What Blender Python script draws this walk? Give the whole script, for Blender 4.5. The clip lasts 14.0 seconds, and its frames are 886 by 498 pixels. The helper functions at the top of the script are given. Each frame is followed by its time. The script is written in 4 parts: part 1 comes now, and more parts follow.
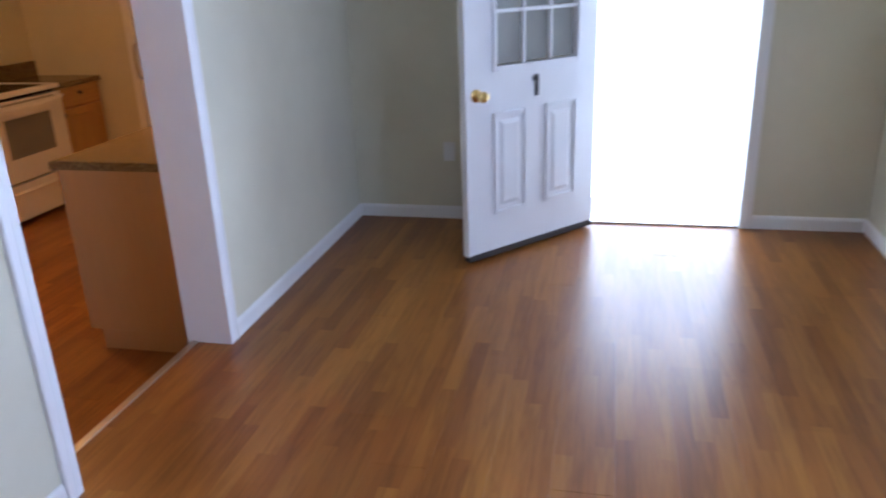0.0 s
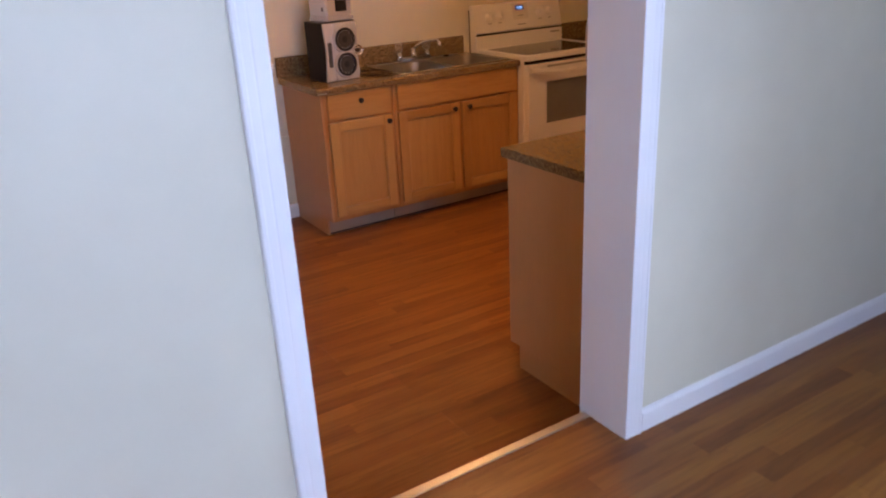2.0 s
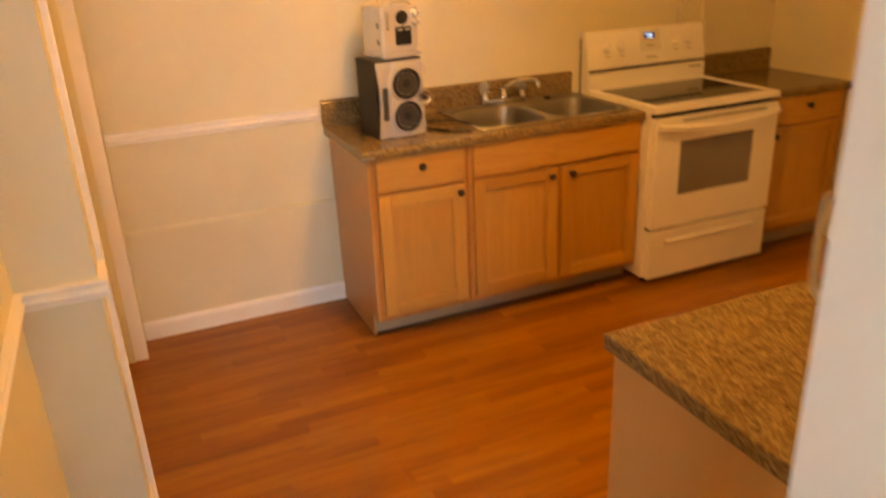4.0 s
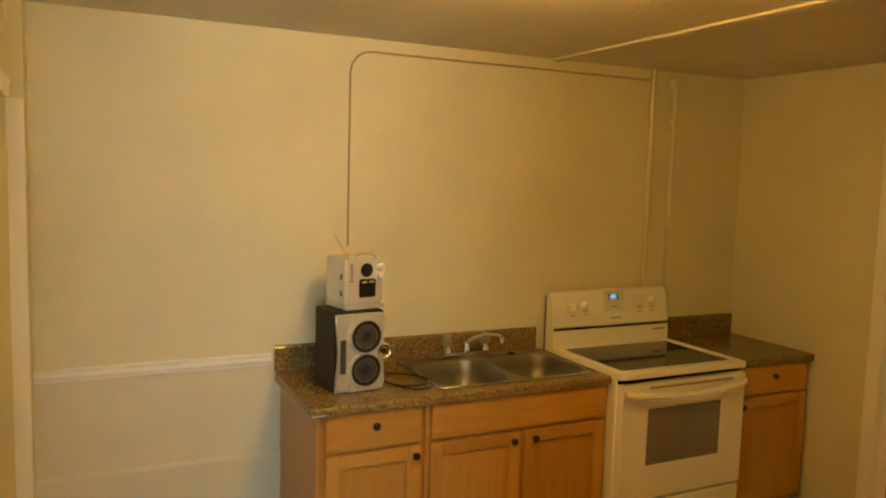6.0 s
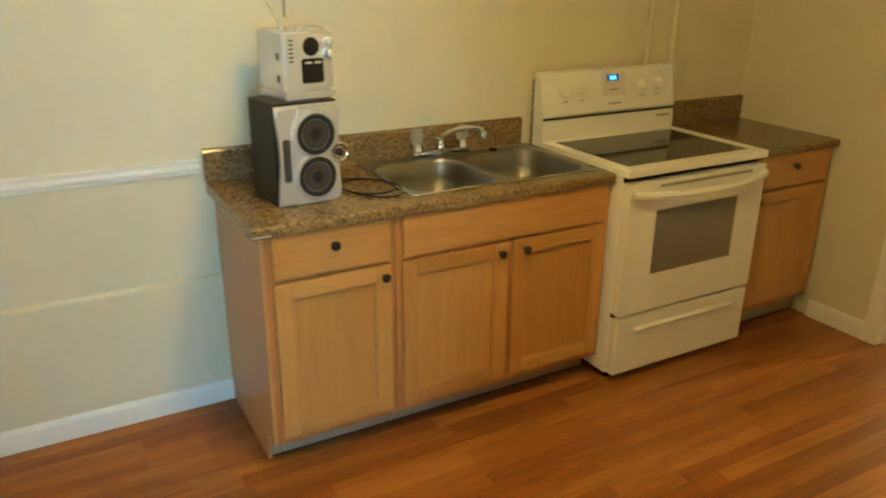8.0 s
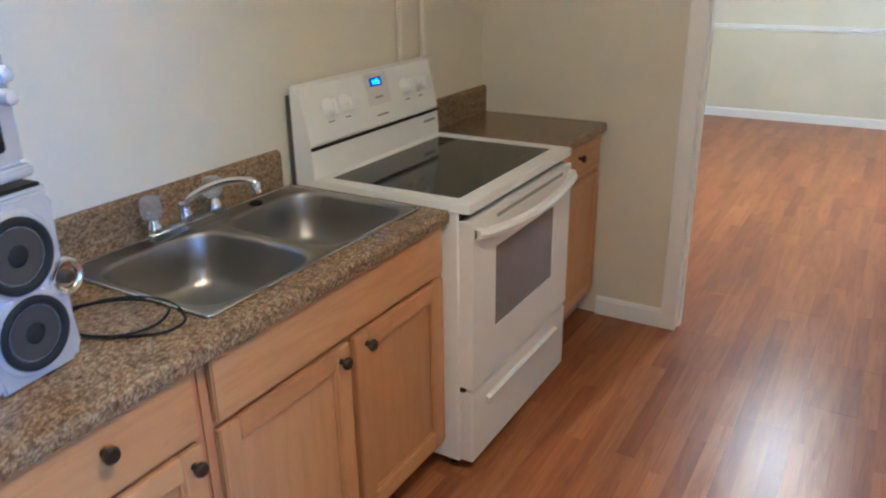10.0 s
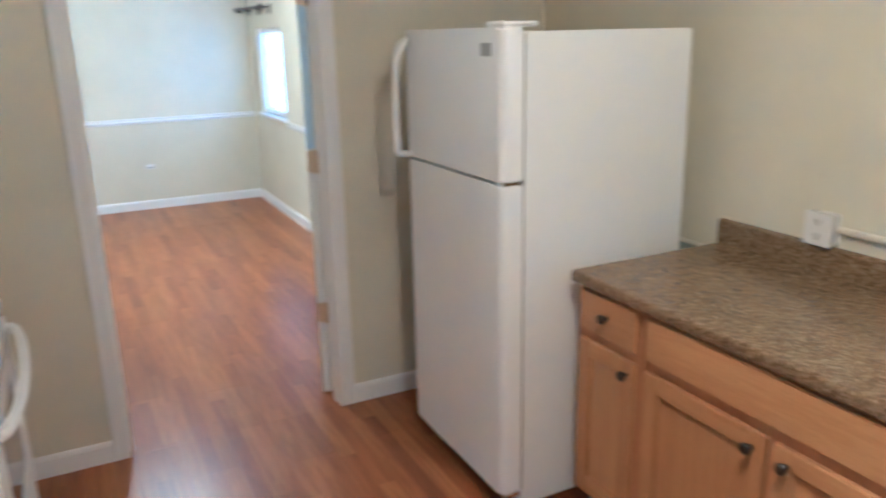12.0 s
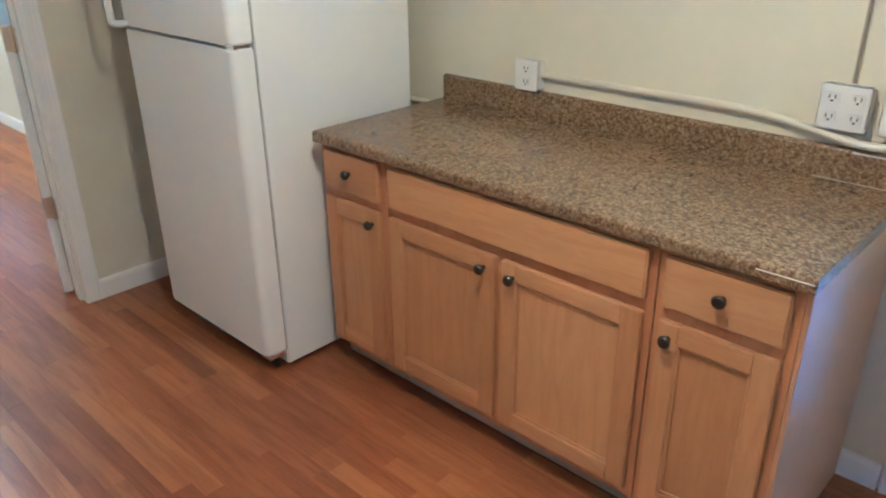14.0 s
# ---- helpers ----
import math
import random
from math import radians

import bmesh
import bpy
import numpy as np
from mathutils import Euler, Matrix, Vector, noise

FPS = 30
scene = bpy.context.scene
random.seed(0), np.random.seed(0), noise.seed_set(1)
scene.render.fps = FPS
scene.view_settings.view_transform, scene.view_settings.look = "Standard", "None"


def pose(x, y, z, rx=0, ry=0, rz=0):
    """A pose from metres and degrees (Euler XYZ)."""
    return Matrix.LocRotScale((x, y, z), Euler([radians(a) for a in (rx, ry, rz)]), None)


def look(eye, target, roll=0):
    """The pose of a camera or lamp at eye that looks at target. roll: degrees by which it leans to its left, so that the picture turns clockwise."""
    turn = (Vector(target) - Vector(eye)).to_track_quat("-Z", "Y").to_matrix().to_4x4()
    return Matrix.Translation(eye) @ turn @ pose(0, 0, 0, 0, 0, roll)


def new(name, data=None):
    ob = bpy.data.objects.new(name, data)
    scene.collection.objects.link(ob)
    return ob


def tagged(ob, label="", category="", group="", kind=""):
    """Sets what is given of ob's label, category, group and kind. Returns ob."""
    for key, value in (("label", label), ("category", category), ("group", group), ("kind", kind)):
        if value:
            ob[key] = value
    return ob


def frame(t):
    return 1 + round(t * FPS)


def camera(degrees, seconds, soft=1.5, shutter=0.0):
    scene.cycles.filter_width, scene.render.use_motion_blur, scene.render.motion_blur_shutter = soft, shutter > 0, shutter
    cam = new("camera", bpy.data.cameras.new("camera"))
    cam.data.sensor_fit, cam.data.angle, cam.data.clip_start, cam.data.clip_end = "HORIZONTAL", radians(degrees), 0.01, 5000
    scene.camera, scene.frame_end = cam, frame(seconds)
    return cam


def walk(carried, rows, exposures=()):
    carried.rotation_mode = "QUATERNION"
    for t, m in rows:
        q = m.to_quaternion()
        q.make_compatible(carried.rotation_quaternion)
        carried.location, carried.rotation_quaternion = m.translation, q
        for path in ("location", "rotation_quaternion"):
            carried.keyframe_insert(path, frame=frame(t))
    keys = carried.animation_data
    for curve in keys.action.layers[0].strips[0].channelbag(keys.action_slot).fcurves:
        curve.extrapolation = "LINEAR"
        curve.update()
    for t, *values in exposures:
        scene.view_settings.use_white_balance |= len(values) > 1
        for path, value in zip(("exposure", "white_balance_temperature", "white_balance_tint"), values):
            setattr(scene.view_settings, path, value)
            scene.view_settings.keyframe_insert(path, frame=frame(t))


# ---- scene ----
cam = camera(60.4, 14.0, 2.0, 0.4)
PATH = [
    (0, (-0.051, -0.019, 1.472), (-0.473, 1.808, 0.776), -2.1),
    (0.5, (-0.015, 0.261, 1.458), (-0.825, 1.943, 0.74), -3.6),
    (1, (0.047, 0.565, 1.462), (-1.231, 1.928, 0.749), -0.7),
    (1.5, (-0.031, 0.838, 1.441), (-1.557, 1.893, 0.693), -3.2),
    (2, (-0.198, 1.128, 1.441), (-1.784, 2.097, 0.702), -3.0),
    (2.5, (-0.381, 1.395, 1.482), (-2.038, 2.201, 0.706), -2.5),
    (3, (-0.691, 1.588, 1.470), (-2.364, 2.261, 0.604), -4.2),
    (3.5, (-0.996, 1.743, 1.482), (-2.639, 2.502, 0.632), -4.7),
    (4, (-1.245, 1.908, 1.528), (-2.956, 2.624, 0.778), -2.6),
    (4.2, (-1.355, 1.937, 1.511), (-3.122, 2.604, 0.854), -2.1),
    (6.3, (-1.435, 2.001, 1.647), (-3.222, 2.882, 1.467), 1.6),
    (6.5, (-1.453, 2.014, 1.622), (-3.225, 2.874, 1.273), 2.3),
    (7, (-1.618, 2.072, 1.561), (-3.397, 2.797, 1.004), 1.3),
    (7.5, (-1.872, 2.114, 1.545), (-3.575, 2.932, 0.888), 0.4),
    (7.7, (-1.923, 2.169, 1.518), (-3.601, 3.015, 0.834), 0.6),
    (9.8, (-3.016, 2.394, 1.438), (-4.041, 3.951, 0.714), -1.4),
    (10, (-3.128, 2.419, 1.423), (-4.081, 4.021, 0.699), -0.9),
    (10.5, (-3.414, 2.443, 1.44), (-3.929, 4.235, 0.715), -3.1),
    (11, (-3.616, 2.526, 1.446), (-3.673, 4.413, 0.788), -1.2),
    (11.5, (-3.738, 2.538, 1.477), (-3.488, 4.433, 0.889), -1.4),
    (12, (-3.881, 2.477, 1.493), (-3.024, 4.198, 0.944), -1.3),
    (12.5, (-3.948, 2.403, 1.469), (-2.749, 3.889, 0.875), -0.1),
    (13, (-3.984, 2.364, 1.462), (-2.623, 3.643, 0.748), -0.4),
    (13.5, (-3.98, 2.344, 1.442), (-2.61, 3.561, 0.64), -1.2),
    (14, (-3.941, 2.38, 1.429), (-2.627, 3.639, 0.599), -0.6),
]
EXPO = [(0.0, -0.04, 6000, 16), (1.0, 0.0, 5900, 17), (1.5, 0.12, 5900, 18), (2.0, 0.08, 6000, 20), (2.5, 0.03, 6800, 24), (3.0, 0.34, 7500, 21), (3.5, 0.66, 7700, 10), (4.2, 0.82, 10800, 1), (6.3, 0.24, 7600, -36), (6.6, 0.40, 7100, -38),
        (7.0, 0.6, 6150, -41), (7.7, 0.76, 5200, -46), (9.8, 1.02, 3200, -10), (10.5, 1.02, 3250, -8), (11.0, 1.1, 3170, -7), (12.0, 1.12, 3050, -7), (12.5, 0.92, 3000, -7), (13.5, 0.95, 2980, -8), (14.0, 1.22, 3010, -10)]
walk(cam, [(t, look(eye, target, roll)) for t, eye, target, roll in PATH], EXPO)

# ---- plan ----
KZ = -0.17                     # kitchen floor; the living room floor is 0
CT = 0.735                     # worktop height
SW, NY = -4.778, 5.575          # sink wall, north wall of the kitchen
PL, PK = -1.60, -1.785         # partition: living face, kitchen face
OY0, OY1 = 1.625, 2.60         # opening in the partition
BY, RX, SY = 4.40, 1.35, -1.80 # living room: door wall, right wall, wall behind
KC, LC = 2.25, 2.40            # ceilings: kitchen and back room, living room
DX0, DX1 = -3.80, -2.885       # doorway to the back room
FY, FXR, FXL = 10.55, -2.02, -4.82  # back room: far wall, right wall, left wall
JX, JY, SYK = -3.36, 1.775, 1.57     # jog in the south wall of the kitchen

# ---- world and lights ----
world = bpy.data.worlds.new("sky")
scene.world = world
world.use_nodes = True
wn = world.node_tree
sky = wn.nodes.new("ShaderNodeTexSky")
sky.sky_type, sky.sun_disc = "NISHITA", False
sky.sun_elevation, sky.sun_rotation = radians(40), radians(-20)
wn.links.new(sky.outputs[0], wn.nodes["Background"].inputs[0])
wn.nodes["Background"].inputs[1].default_value = 0.12


def area(name, m, w, h, watts, colour):
    lamp = bpy.data.lights.new(name, "AREA")
    lamp.shape, lamp.size, lamp.size_y, lamp.energy, lamp.color = "RECTANGLE", w, h, watts, colour
    ob = new(name, lamp)
    ob.matrix_world = m
    return ob


DAY = (0.53, 0.67, 1.0)
area("daylight_living_window", look((RX + 0.12, 1.40, 1.32), (-2, 1.40, 1.0)), 1.4, 1.1, 51, DAY)
sun = new("sun", bpy.data.lights.new("sun", "SUN"))
sun.data.energy, sun.data.angle, sun.data.color = 2.5, radians(0.5), (1.0, 0.95, 0.88)
sun.matrix_world = look((-6, -8, 18), (0, 0, 0))
LAMP_KITCHEN, LAMP_BACK = 275.0, 540.0

# ---- materials ----


class Mat:
    """A node material with a principled shader and a few short cuts."""

    def __init__(self, name, colour=(0.5, 0.5, 0.5), rough=0.5, metal=0.0):
        self.m = bpy.data.materials.new(name)
        self.m.use_nodes = True
        self.n, self.l = self.m.node_tree.nodes, self.m.node_tree.links
        self.p = self.n["Principled BSDF"]
        self.put("Base Color", (*colour, 1))
        self.put("Roughness", rough)
        self.put("Metallic", metal)

    def put(self, socket, value):
        if isinstance(value, bpy.types.NodeSocket):
            self.l.new(value, self.p.inputs[socket])
        else:
            self.p.inputs[socket].default_value = value

    def node(self, kind, **values):
        nd = self.n.new(kind)
        for key, value in values.items():
            sock = nd.inputs[key.replace("_", " ")]
            if isinstance(value, bpy.types.NodeSocket):
                self.l.new(value, sock)
            else:
                sock.default_value = value
        return nd

    def place(self, scale=(1, 1, 1), extra=None):
        g = self.n.new("ShaderNodeNewGeometry").outputs["Position"]
        mp = self.node("ShaderNodeMapping", Vector=g, Scale=scale)
        if extra is not None:
            add = self.n.new("ShaderNodeVectorMath")
            self.l.new(mp.outputs[0], add.inputs[0])
            self.l.new(extra, add.inputs[1])
            return add.outputs[0]
        return mp.outputs[0]

    def noise(self, vec, scale, detail=4, rough=0.55):
        return self.node("ShaderNodeTexNoise", Vector=vec, Scale=scale, Detail=detail, Roughness=rough).outputs["Fac"]

    def ramp(self, fac, stops):
        nd = self.n.new("ShaderNodeValToRGB")
        self.l.new(fac, nd.inputs[0])
        els = nd.color_ramp.elements
        while len(els) < len(stops):
            els.new(0.5)
        for el, (pos, col) in zip(els, stops):
            el.position, el.color = pos, (*col, 1) if len(col) == 3 else col
        return nd.outputs[0]

    def mix(self, a, b, fac, mode="MIX"):
        nd = self.n.new("ShaderNodeMix")
        nd.data_type, nd.blend_type = "RGBA", mode
        for sock, v in ((nd.inputs[0], fac), (nd.inputs[6], a), (nd.inputs[7], b)):
            if isinstance(v, bpy.types.NodeSocket):
                self.l.new(v, sock)
            elif isinstance(v, tuple):
                sock.default_value = (*v, 1) if len(v) == 3 else v
            else:
                sock.default_value = v
        return nd.outputs[2]

    def math(self, op, a, b=0.0):
        nd = self.n.new("ShaderNodeMath")
        nd.operation = op
        for sock, v in zip(nd.inputs, (a, b)):
            if isinstance(v, bpy.types.NodeSocket):
                self.l.new(v, sock)
            else:
                sock.default_value = v
        return nd.outputs[0]

    def bump(self, height, strength, dist=0.01):
        nd = self.node("ShaderNodeBump", Height=height, Strength=strength, Distance=dist)
        self.l.new(nd.outputs[0], self.p.inputs["Normal"])


def paint(name, colour, rough, stain=0.06, relief=0.12, fine=260):
    m = Mat(name, colour, rough)
    v = m.place()
    big = m.noise(v, 1.7, 5)
    dark = tuple(c * (1 - 2.2 * stain) for c in colour)
    col = m.ramp(big, [(0.3, dark), (0.7, colour)])
    m.put("Base Color", m.mix(col, tuple(c * 0.9 for c in colour), m.math("MULTIPLY", m.noise(v, 23, 5), 0.35)))
    m.put("Roughness", m.math("ADD", m.math("MULTIPLY", m.noise(v, 6), 0.2), rough - 0.1))
    m.bump(m.math("ADD", m.noise(v, fine, 3), m.math("MULTIPLY", m.noise(v, 14, 2), 1.5)), relief, 0.004)
    return m.m


def wood(name, light, dark, axis=2, rough=0.32, figure=1.0):
    m = Mat(name, light, rough)
    rnd = m.n.new("ShaderNodeObjectInfo").outputs["Random"]
    shift = m.math("MULTIPLY", rnd, 19.0)
    sc = [7.0, 7.0, 7.0]
    sc[axis] = 0.75
    v = m.place(tuple(sc), shift)
    v2 = m.place(tuple(a * 8 for a in sc), shift)
    g = m.noise(v, 1.6, 5, 0.55)
    rings = m.math("PINGPONG", m.math("MULTIPLY", g, 11.0), 1.0)
    g2 = m.noise(v2, 3.0, 4, 0.6)
    blotch = m.noise(m.place((3, 3, 3), shift), 1.4, 3)
    col = m.ramp(rings, [(0.0, dark), (0.35, tuple((a + b) / 2 for a, b in zip(light, dark))), (0.8, light)])
    col = m.mix(light, col, m.math("ADD", m.math("MULTIPLY", blotch, 0.55 * figure), 0.12 * figure))
    col = m.mix(col, tuple(c * 0.5 for c in dark), m.math("MULTIPLY", m.ramp(g2, [(0.50, (0, 0, 0)), (0.74, (1, 1, 1))]), 0.17 * figure))
    tone = m.ramp(rnd, [(0.0, (0.88, 0.82, 0.74)), (0.5, (0.99, 0.97, 0.93)), (1.0, (1.08, 1.08, 1.02))])
    m.put("Base Color", m.mix(col, tone, 1.0, "MULTIPLY"))
    m.put("Roughness", m.math("ADD", m.math("MULTIPLY", g2, 0.10), rough - 0.05))
    m.bump(g2, 0.10, 0.002)
    return m.m


def laminate():
    """Printed strips, three to a plank, each with its own tone and figure."""
    m = Mat("laminate_floor", (0.3, 0.13, 0.06), 0.3)
    rnd = m.n.new("ShaderNodeObjectInfo").outputs["Random"]
    g = m.n.new("ShaderNodeNewGeometry").outputs["Position"]
    sep = m.node("ShaderNodeSeparateXYZ", Vector=g)
    u = m.math("FLOOR", m.math("DIVIDE", sep.outputs[0], 0.0633333))
    w1 = m.n.new("ShaderNodeTexWhiteNoise")
    w1.noise_dimensions = "1D"
    m.l.new(u, w1.inputs["W"])
    v = m.math("FLOOR", m.math("ADD", m.math("DIVIDE", sep.outputs[1], 0.74), m.math("MULTIPLY", w1.outputs[0], 7.0)))
    cell = m.n.new("ShaderNodeCombineXYZ")
    m.l.new(u, cell.inputs[0])
    m.l.new(v, cell.inputs[1])
    w2 = m.n.new("ShaderNodeTexWhiteNoise")
    w2.noise_dimensions = "2D"
    m.l.new(cell.outputs[0], w2.inputs["Vector"])
    shift = m.math("MULTIPLY", w2.outputs[0], 37.0)
    vec = m.place((11, 0.9, 11), shift)
    fine = m.place((75, 2.2, 75), shift)
    n1, n2 = m.noise(vec, 2.0, 4, 0.55), m.noise(fine, 2.0, 4, 0.6)
    figure = m.math("PINGPONG", m.math("MULTIPLY", n1, 7.0), 1.0)
    wide = m.noise(m.place((5.0, 0.8, 5.0)), 1.3, 3, 0.5)
    tone = m.math("ADD", m.math("MULTIPLY", w2.outputs[0], 0.40), m.math("MULTIPLY", wide, 0.60))
    base = m.ramp(tone, [(0.18, (0.172, 0.055, 0.0122)), (0.42, (0.250, 0.092, 0.0190)), (0.64, (0.312, 0.127, 0.0262)), (0.88, (0.380, 0.170, 0.0362))])
    grain = m.ramp(figure, [(0.0, (0.76, 0.70, 0.65)), (0.4, (0.96, 0.95, 0.93)), (0.9, (1.10, 1.08, 1.05))])
    col = m.mix(base, grain, 0.75, "MULTIPLY")
    col = m.mix(col, (0.095, 0.026, 0.010), m.math("MULTIPLY", m.ramp(n2, [(0.48, (0, 0, 0)), (0.78, (1, 1, 1))]), 0.32))
    col = m.mix(col, m.ramp(rnd, [(0, (0.90, 0.88, 0.86)), (1, (1.1, 1.08, 1.04))]), 1.0, "MULTIPLY")
    m.put("Base Color", col)
    wear = m.noise(m.place((1, 1, 1)), 2.4, 5)
    m.put("Roughness", m.math("ADD", m.math("MULTIPLY", wear, 0.10), 0.265))
    m.put("Specular IOR Level", 0.36)
    m.bump(n2, 0.05, 0.001)
    return m.m


def granite():
    """A printed stone look: tan ground, dark brown clumps, pale and rusty flecks."""
    m = Mat("laminate_worktop", (0.25, 0.15, 0.08), 0.28)
    v = m.place()
    bend = m.node("ShaderNodeTexNoise", Vector=v, Scale=60.0, Detail=3.0, Roughness=0.6)
    warped = m.mix(v, bend.outputs["Color"], 0.018)
    big, mid, small = m.noise(warped, 72, 5, 0.68), m.noise(warped, 150, 5, 0.62), m.noise(v, 420, 3, 0.6)
    cloud = m.noise(v, 7, 4)
    ground = m.ramp(mid, [(0.30, (0.105, 0.060, 0.026)), (0.46, (0.178, 0.118, 0.053)), (0.56, (0.285, 0.212, 0.105)), (0.70, (0.40, 0.318, 0.175))])
    clump = m.ramp(m.math("ADD", big, m.math("MULTIPLY", m.math("SUBTRACT", cloud, 0.5), 0.12)), [(0.40, (1, 1, 1)), (0.50, (0, 0, 0))])
    col = m.mix(ground, (0.026, 0.015, 0.009), m.math("MULTIPLY", clump, 0.58))
    rust = m.ramp(m.noise(warped, 105, 4, 0.6), [(0.55, (0, 0, 0)), (0.66, (1, 1, 1))])
    col = m.mix(col, (0.17, 0.080, 0.036), m.math("MULTIPLY", rust, 0.45))
    col = m.mix(col, (0.04, 0.022, 0.014), m.math("MULTIPLY", m.ramp(small, [(0.55, (0, 0, 0)), (0.68, (1, 1, 1))]), 0.55))
    m.put("Base Color", col)
    m.put("Roughness", m.math("ADD", m.math("MULTIPLY", cloud, 0.08), 0.155))
    m.bump(mid, 0.04, 0.001)
    return m.m


def metal(name, colour, rough, brush=None):
    m = Mat(name, colour, rough, 1.0)
    v = m.place(brush or (40, 40, 40))
    n = m.noise(v, 5, 4)
    m.put("Roughness", m.math("ADD", m.math("MULTIPLY", n, 0.05), rough - 0.025))
    return m.m


def enamel(name, colour, rough=0.25, dirt=0.05):
    m = Mat(name, colour, rough)
    v = m.place()
    n = m.noise(v, 5, 6, 0.6)
    m.put("Base Color", m.ramp(n, [(0.3, tuple(c * (1 - dirt) for c in colour)), (0.7, colour)]))
    m.put("Roughness", m.math("ADD", m.math("MULTIPLY", m.noise(v, 2.5), 0.03), rough - 0.015))
    return m.m


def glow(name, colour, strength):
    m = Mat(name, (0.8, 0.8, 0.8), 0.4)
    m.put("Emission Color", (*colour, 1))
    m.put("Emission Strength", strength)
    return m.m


def glass(name, rough=0.0, tint=(1, 1, 1)):
    m = Mat(name, tint, rough)
    m.put("Transmission Weight", 1.0)
    m.put("IOR", 1.45)
    return m.m


WALL = paint("cream_wall_paint", (0.725, 0.688, 0.53), 0.55)
CEIL = paint("popcorn_ceiling", (0.74, 0.71, 0.62), 0.9, 0.05, 0.9, 95)
TRIM = paint("white_trim_paint", (0.86, 0.855, 0.84), 0.38, 0.03, 0.06)
PULL = paint("beige_handle_paint", (0.46, 0.41, 0.33), 0.4, 0.05, 0.05)
# darker tan puts the conduit's thin shadow into its colour
WIRE = paint("shadow_tan_wire", (0.40, 0.32, 0.18), 0.5, 0.05, 0.05)
PIPE = paint("cream_painted_conduit", (0.70, 0.66, 0.53), 0.4, 0.04, 0.05)
# blue daylight on the door's hinge edge, put into the colour
EDGELIGHT = paint("pale_blue_edge_light", (0.62, 0.78, 1.0), 0.35, 0.03, 0.05)
DOORP = enamel("white_door_paint", (0.80, 0.81, 0.82), 0.35, 0.04)
FLOOR = laminate()
SUB = paint("dark_subfloor", (0.05, 0.03, 0.02), 0.8)
MAPLE = wood("honey_maple", (0.51, 0.288, 0.094), (0.37, 0.186, 0.056), 2, 0.32, 0.75)
MAPLEH = wood("honey_maple_level", (0.51, 0.288, 0.094), (0.37, 0.186, 0.056), 1)
MAPLEF = wood("reddish_maple_frame", (0.46, 0.225, 0.075), (0.33, 0.145, 0.046))
SIDE = wood("maple_laminate_side", (0.47, 0.268, 0.118), (0.40, 0.218, 0.09), 2, 0.33, 0.4)
KICK = paint("grey_brown_kickboard", (0.42, 0.34, 0.245), 0.6, 0.15)
TOP = granite()
STEEL = metal("brushed_steel", (0.32, 0.31, 0.29), 0.36, (2, 10, 2))
BRIGHT = metal("bright_steel", (0.62, 0.61, 0.59), 0.22)
CHROME = metal("chrome", (0.75, 0.75, 0.75), 0.10)
DULLBRASS = metal("dull_worn_brass", (0.62, 0.53, 0.37), 0.42)
BRASS = metal("brass", (0.70, 0.50, 0.20), 0.25)
WHITE = enamel("white_enamel", (0.80, 0.795, 0.775), 0.32, 0.03)
FRIDGE = paint("pebbled_white_fridge", (0.85, 0.85, 0.84), 0.36, 0.02, 0.12, 420)
BLACK = enamel("black_plastic", (0.014, 0.013, 0.012), 0.38)
BRONZE = enamel("dark_bronze_metal", (0.07, 0.055, 0.045), 0.4)
KNOB = enamel("dark_bronze_knob", (0.022, 0.016, 0.012), 0.3)
GLASSTOP = enamel("black_ceramic_glass", (0.012, 0.012, 0.013), 0.07, 0.02)
OVENWIN = enamel("dark_oven_glass", (0.20, 0.19, 0.18), 0.10, 0.12)
SILVER = enamel("silver_plastic", (0.74, 0.76, 0.81), 0.24, 0.04)
SILVER.node_tree.nodes["Principled BSDF"].inputs["Metallic"].default_value = 0.6
CONE = enamel("speaker_cone", (0.02, 0.02, 0.021), 0.55)
CONEMID = enamel("speaker_cone_grey", (0.048, 0.046, 0.044), 0.25)
for dull in (CONE, BLACK):
    dull.node_tree.nodes["Principled BSDF"].inputs["Specular IOR Level"].default_value = 0.12
CAULK = enamel("tan_caulk", (0.36, 0.28, 0.18), 0.4)
# pale colour for highlights painted along the worktop edges
GLINT = enamel("pale_highlight", (0.55, 0.50, 0.42), 0.35)
# glow of the backdrop sheets stands in for daylight and lights the rooms
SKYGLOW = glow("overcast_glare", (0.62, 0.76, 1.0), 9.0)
SIDEGLOW = glow("overcast_glare_side", (0.96, 0.95, 1.0), 2.6)
BACKSTRIP = enamel("dark_grey_strip", (0.10, 0.095, 0.085), 0.5)
# grey darkened to include the shadow lines beside the cables
CABLE = paint("shadow_grey_cable", (0.27, 0.245, 0.20), 0.5, 0.05, 0.05)
GREY = enamel("grey_print", (0.32, 0.32, 0.31), 0.5)
ACRYL = glass("clear_acrylic", 0.06, (0.95, 0.95, 0.93))
ACRYL.node_tree.nodes["Principled BSDF"].inputs["Transmission Weight"].default_value = 0.85
PANE = glass("window_glass")
FROST = enamel("frosted_lite", (0.33, 0.34, 0.32), 0.12, 0.1)
BLUE = glow("blue_display", (0.006, 0.05, 0.5), 0.16)
BLUE.node_tree.nodes["Principled BSDF"].inputs["Base Color"].default_value = (0.01, 0.02, 0.06, 1)
PALE = glow("pale_display_digits", (0.30, 0.60, 1.0), 1.9)
DOME = glow("lit_glass_dome", (1.0, 0.465, 0.15), LAMP_KITCHEN)
DOME2 = glow("lit_glass_dome_back", (1.0, 0.57, 0.275), LAMP_BACK)
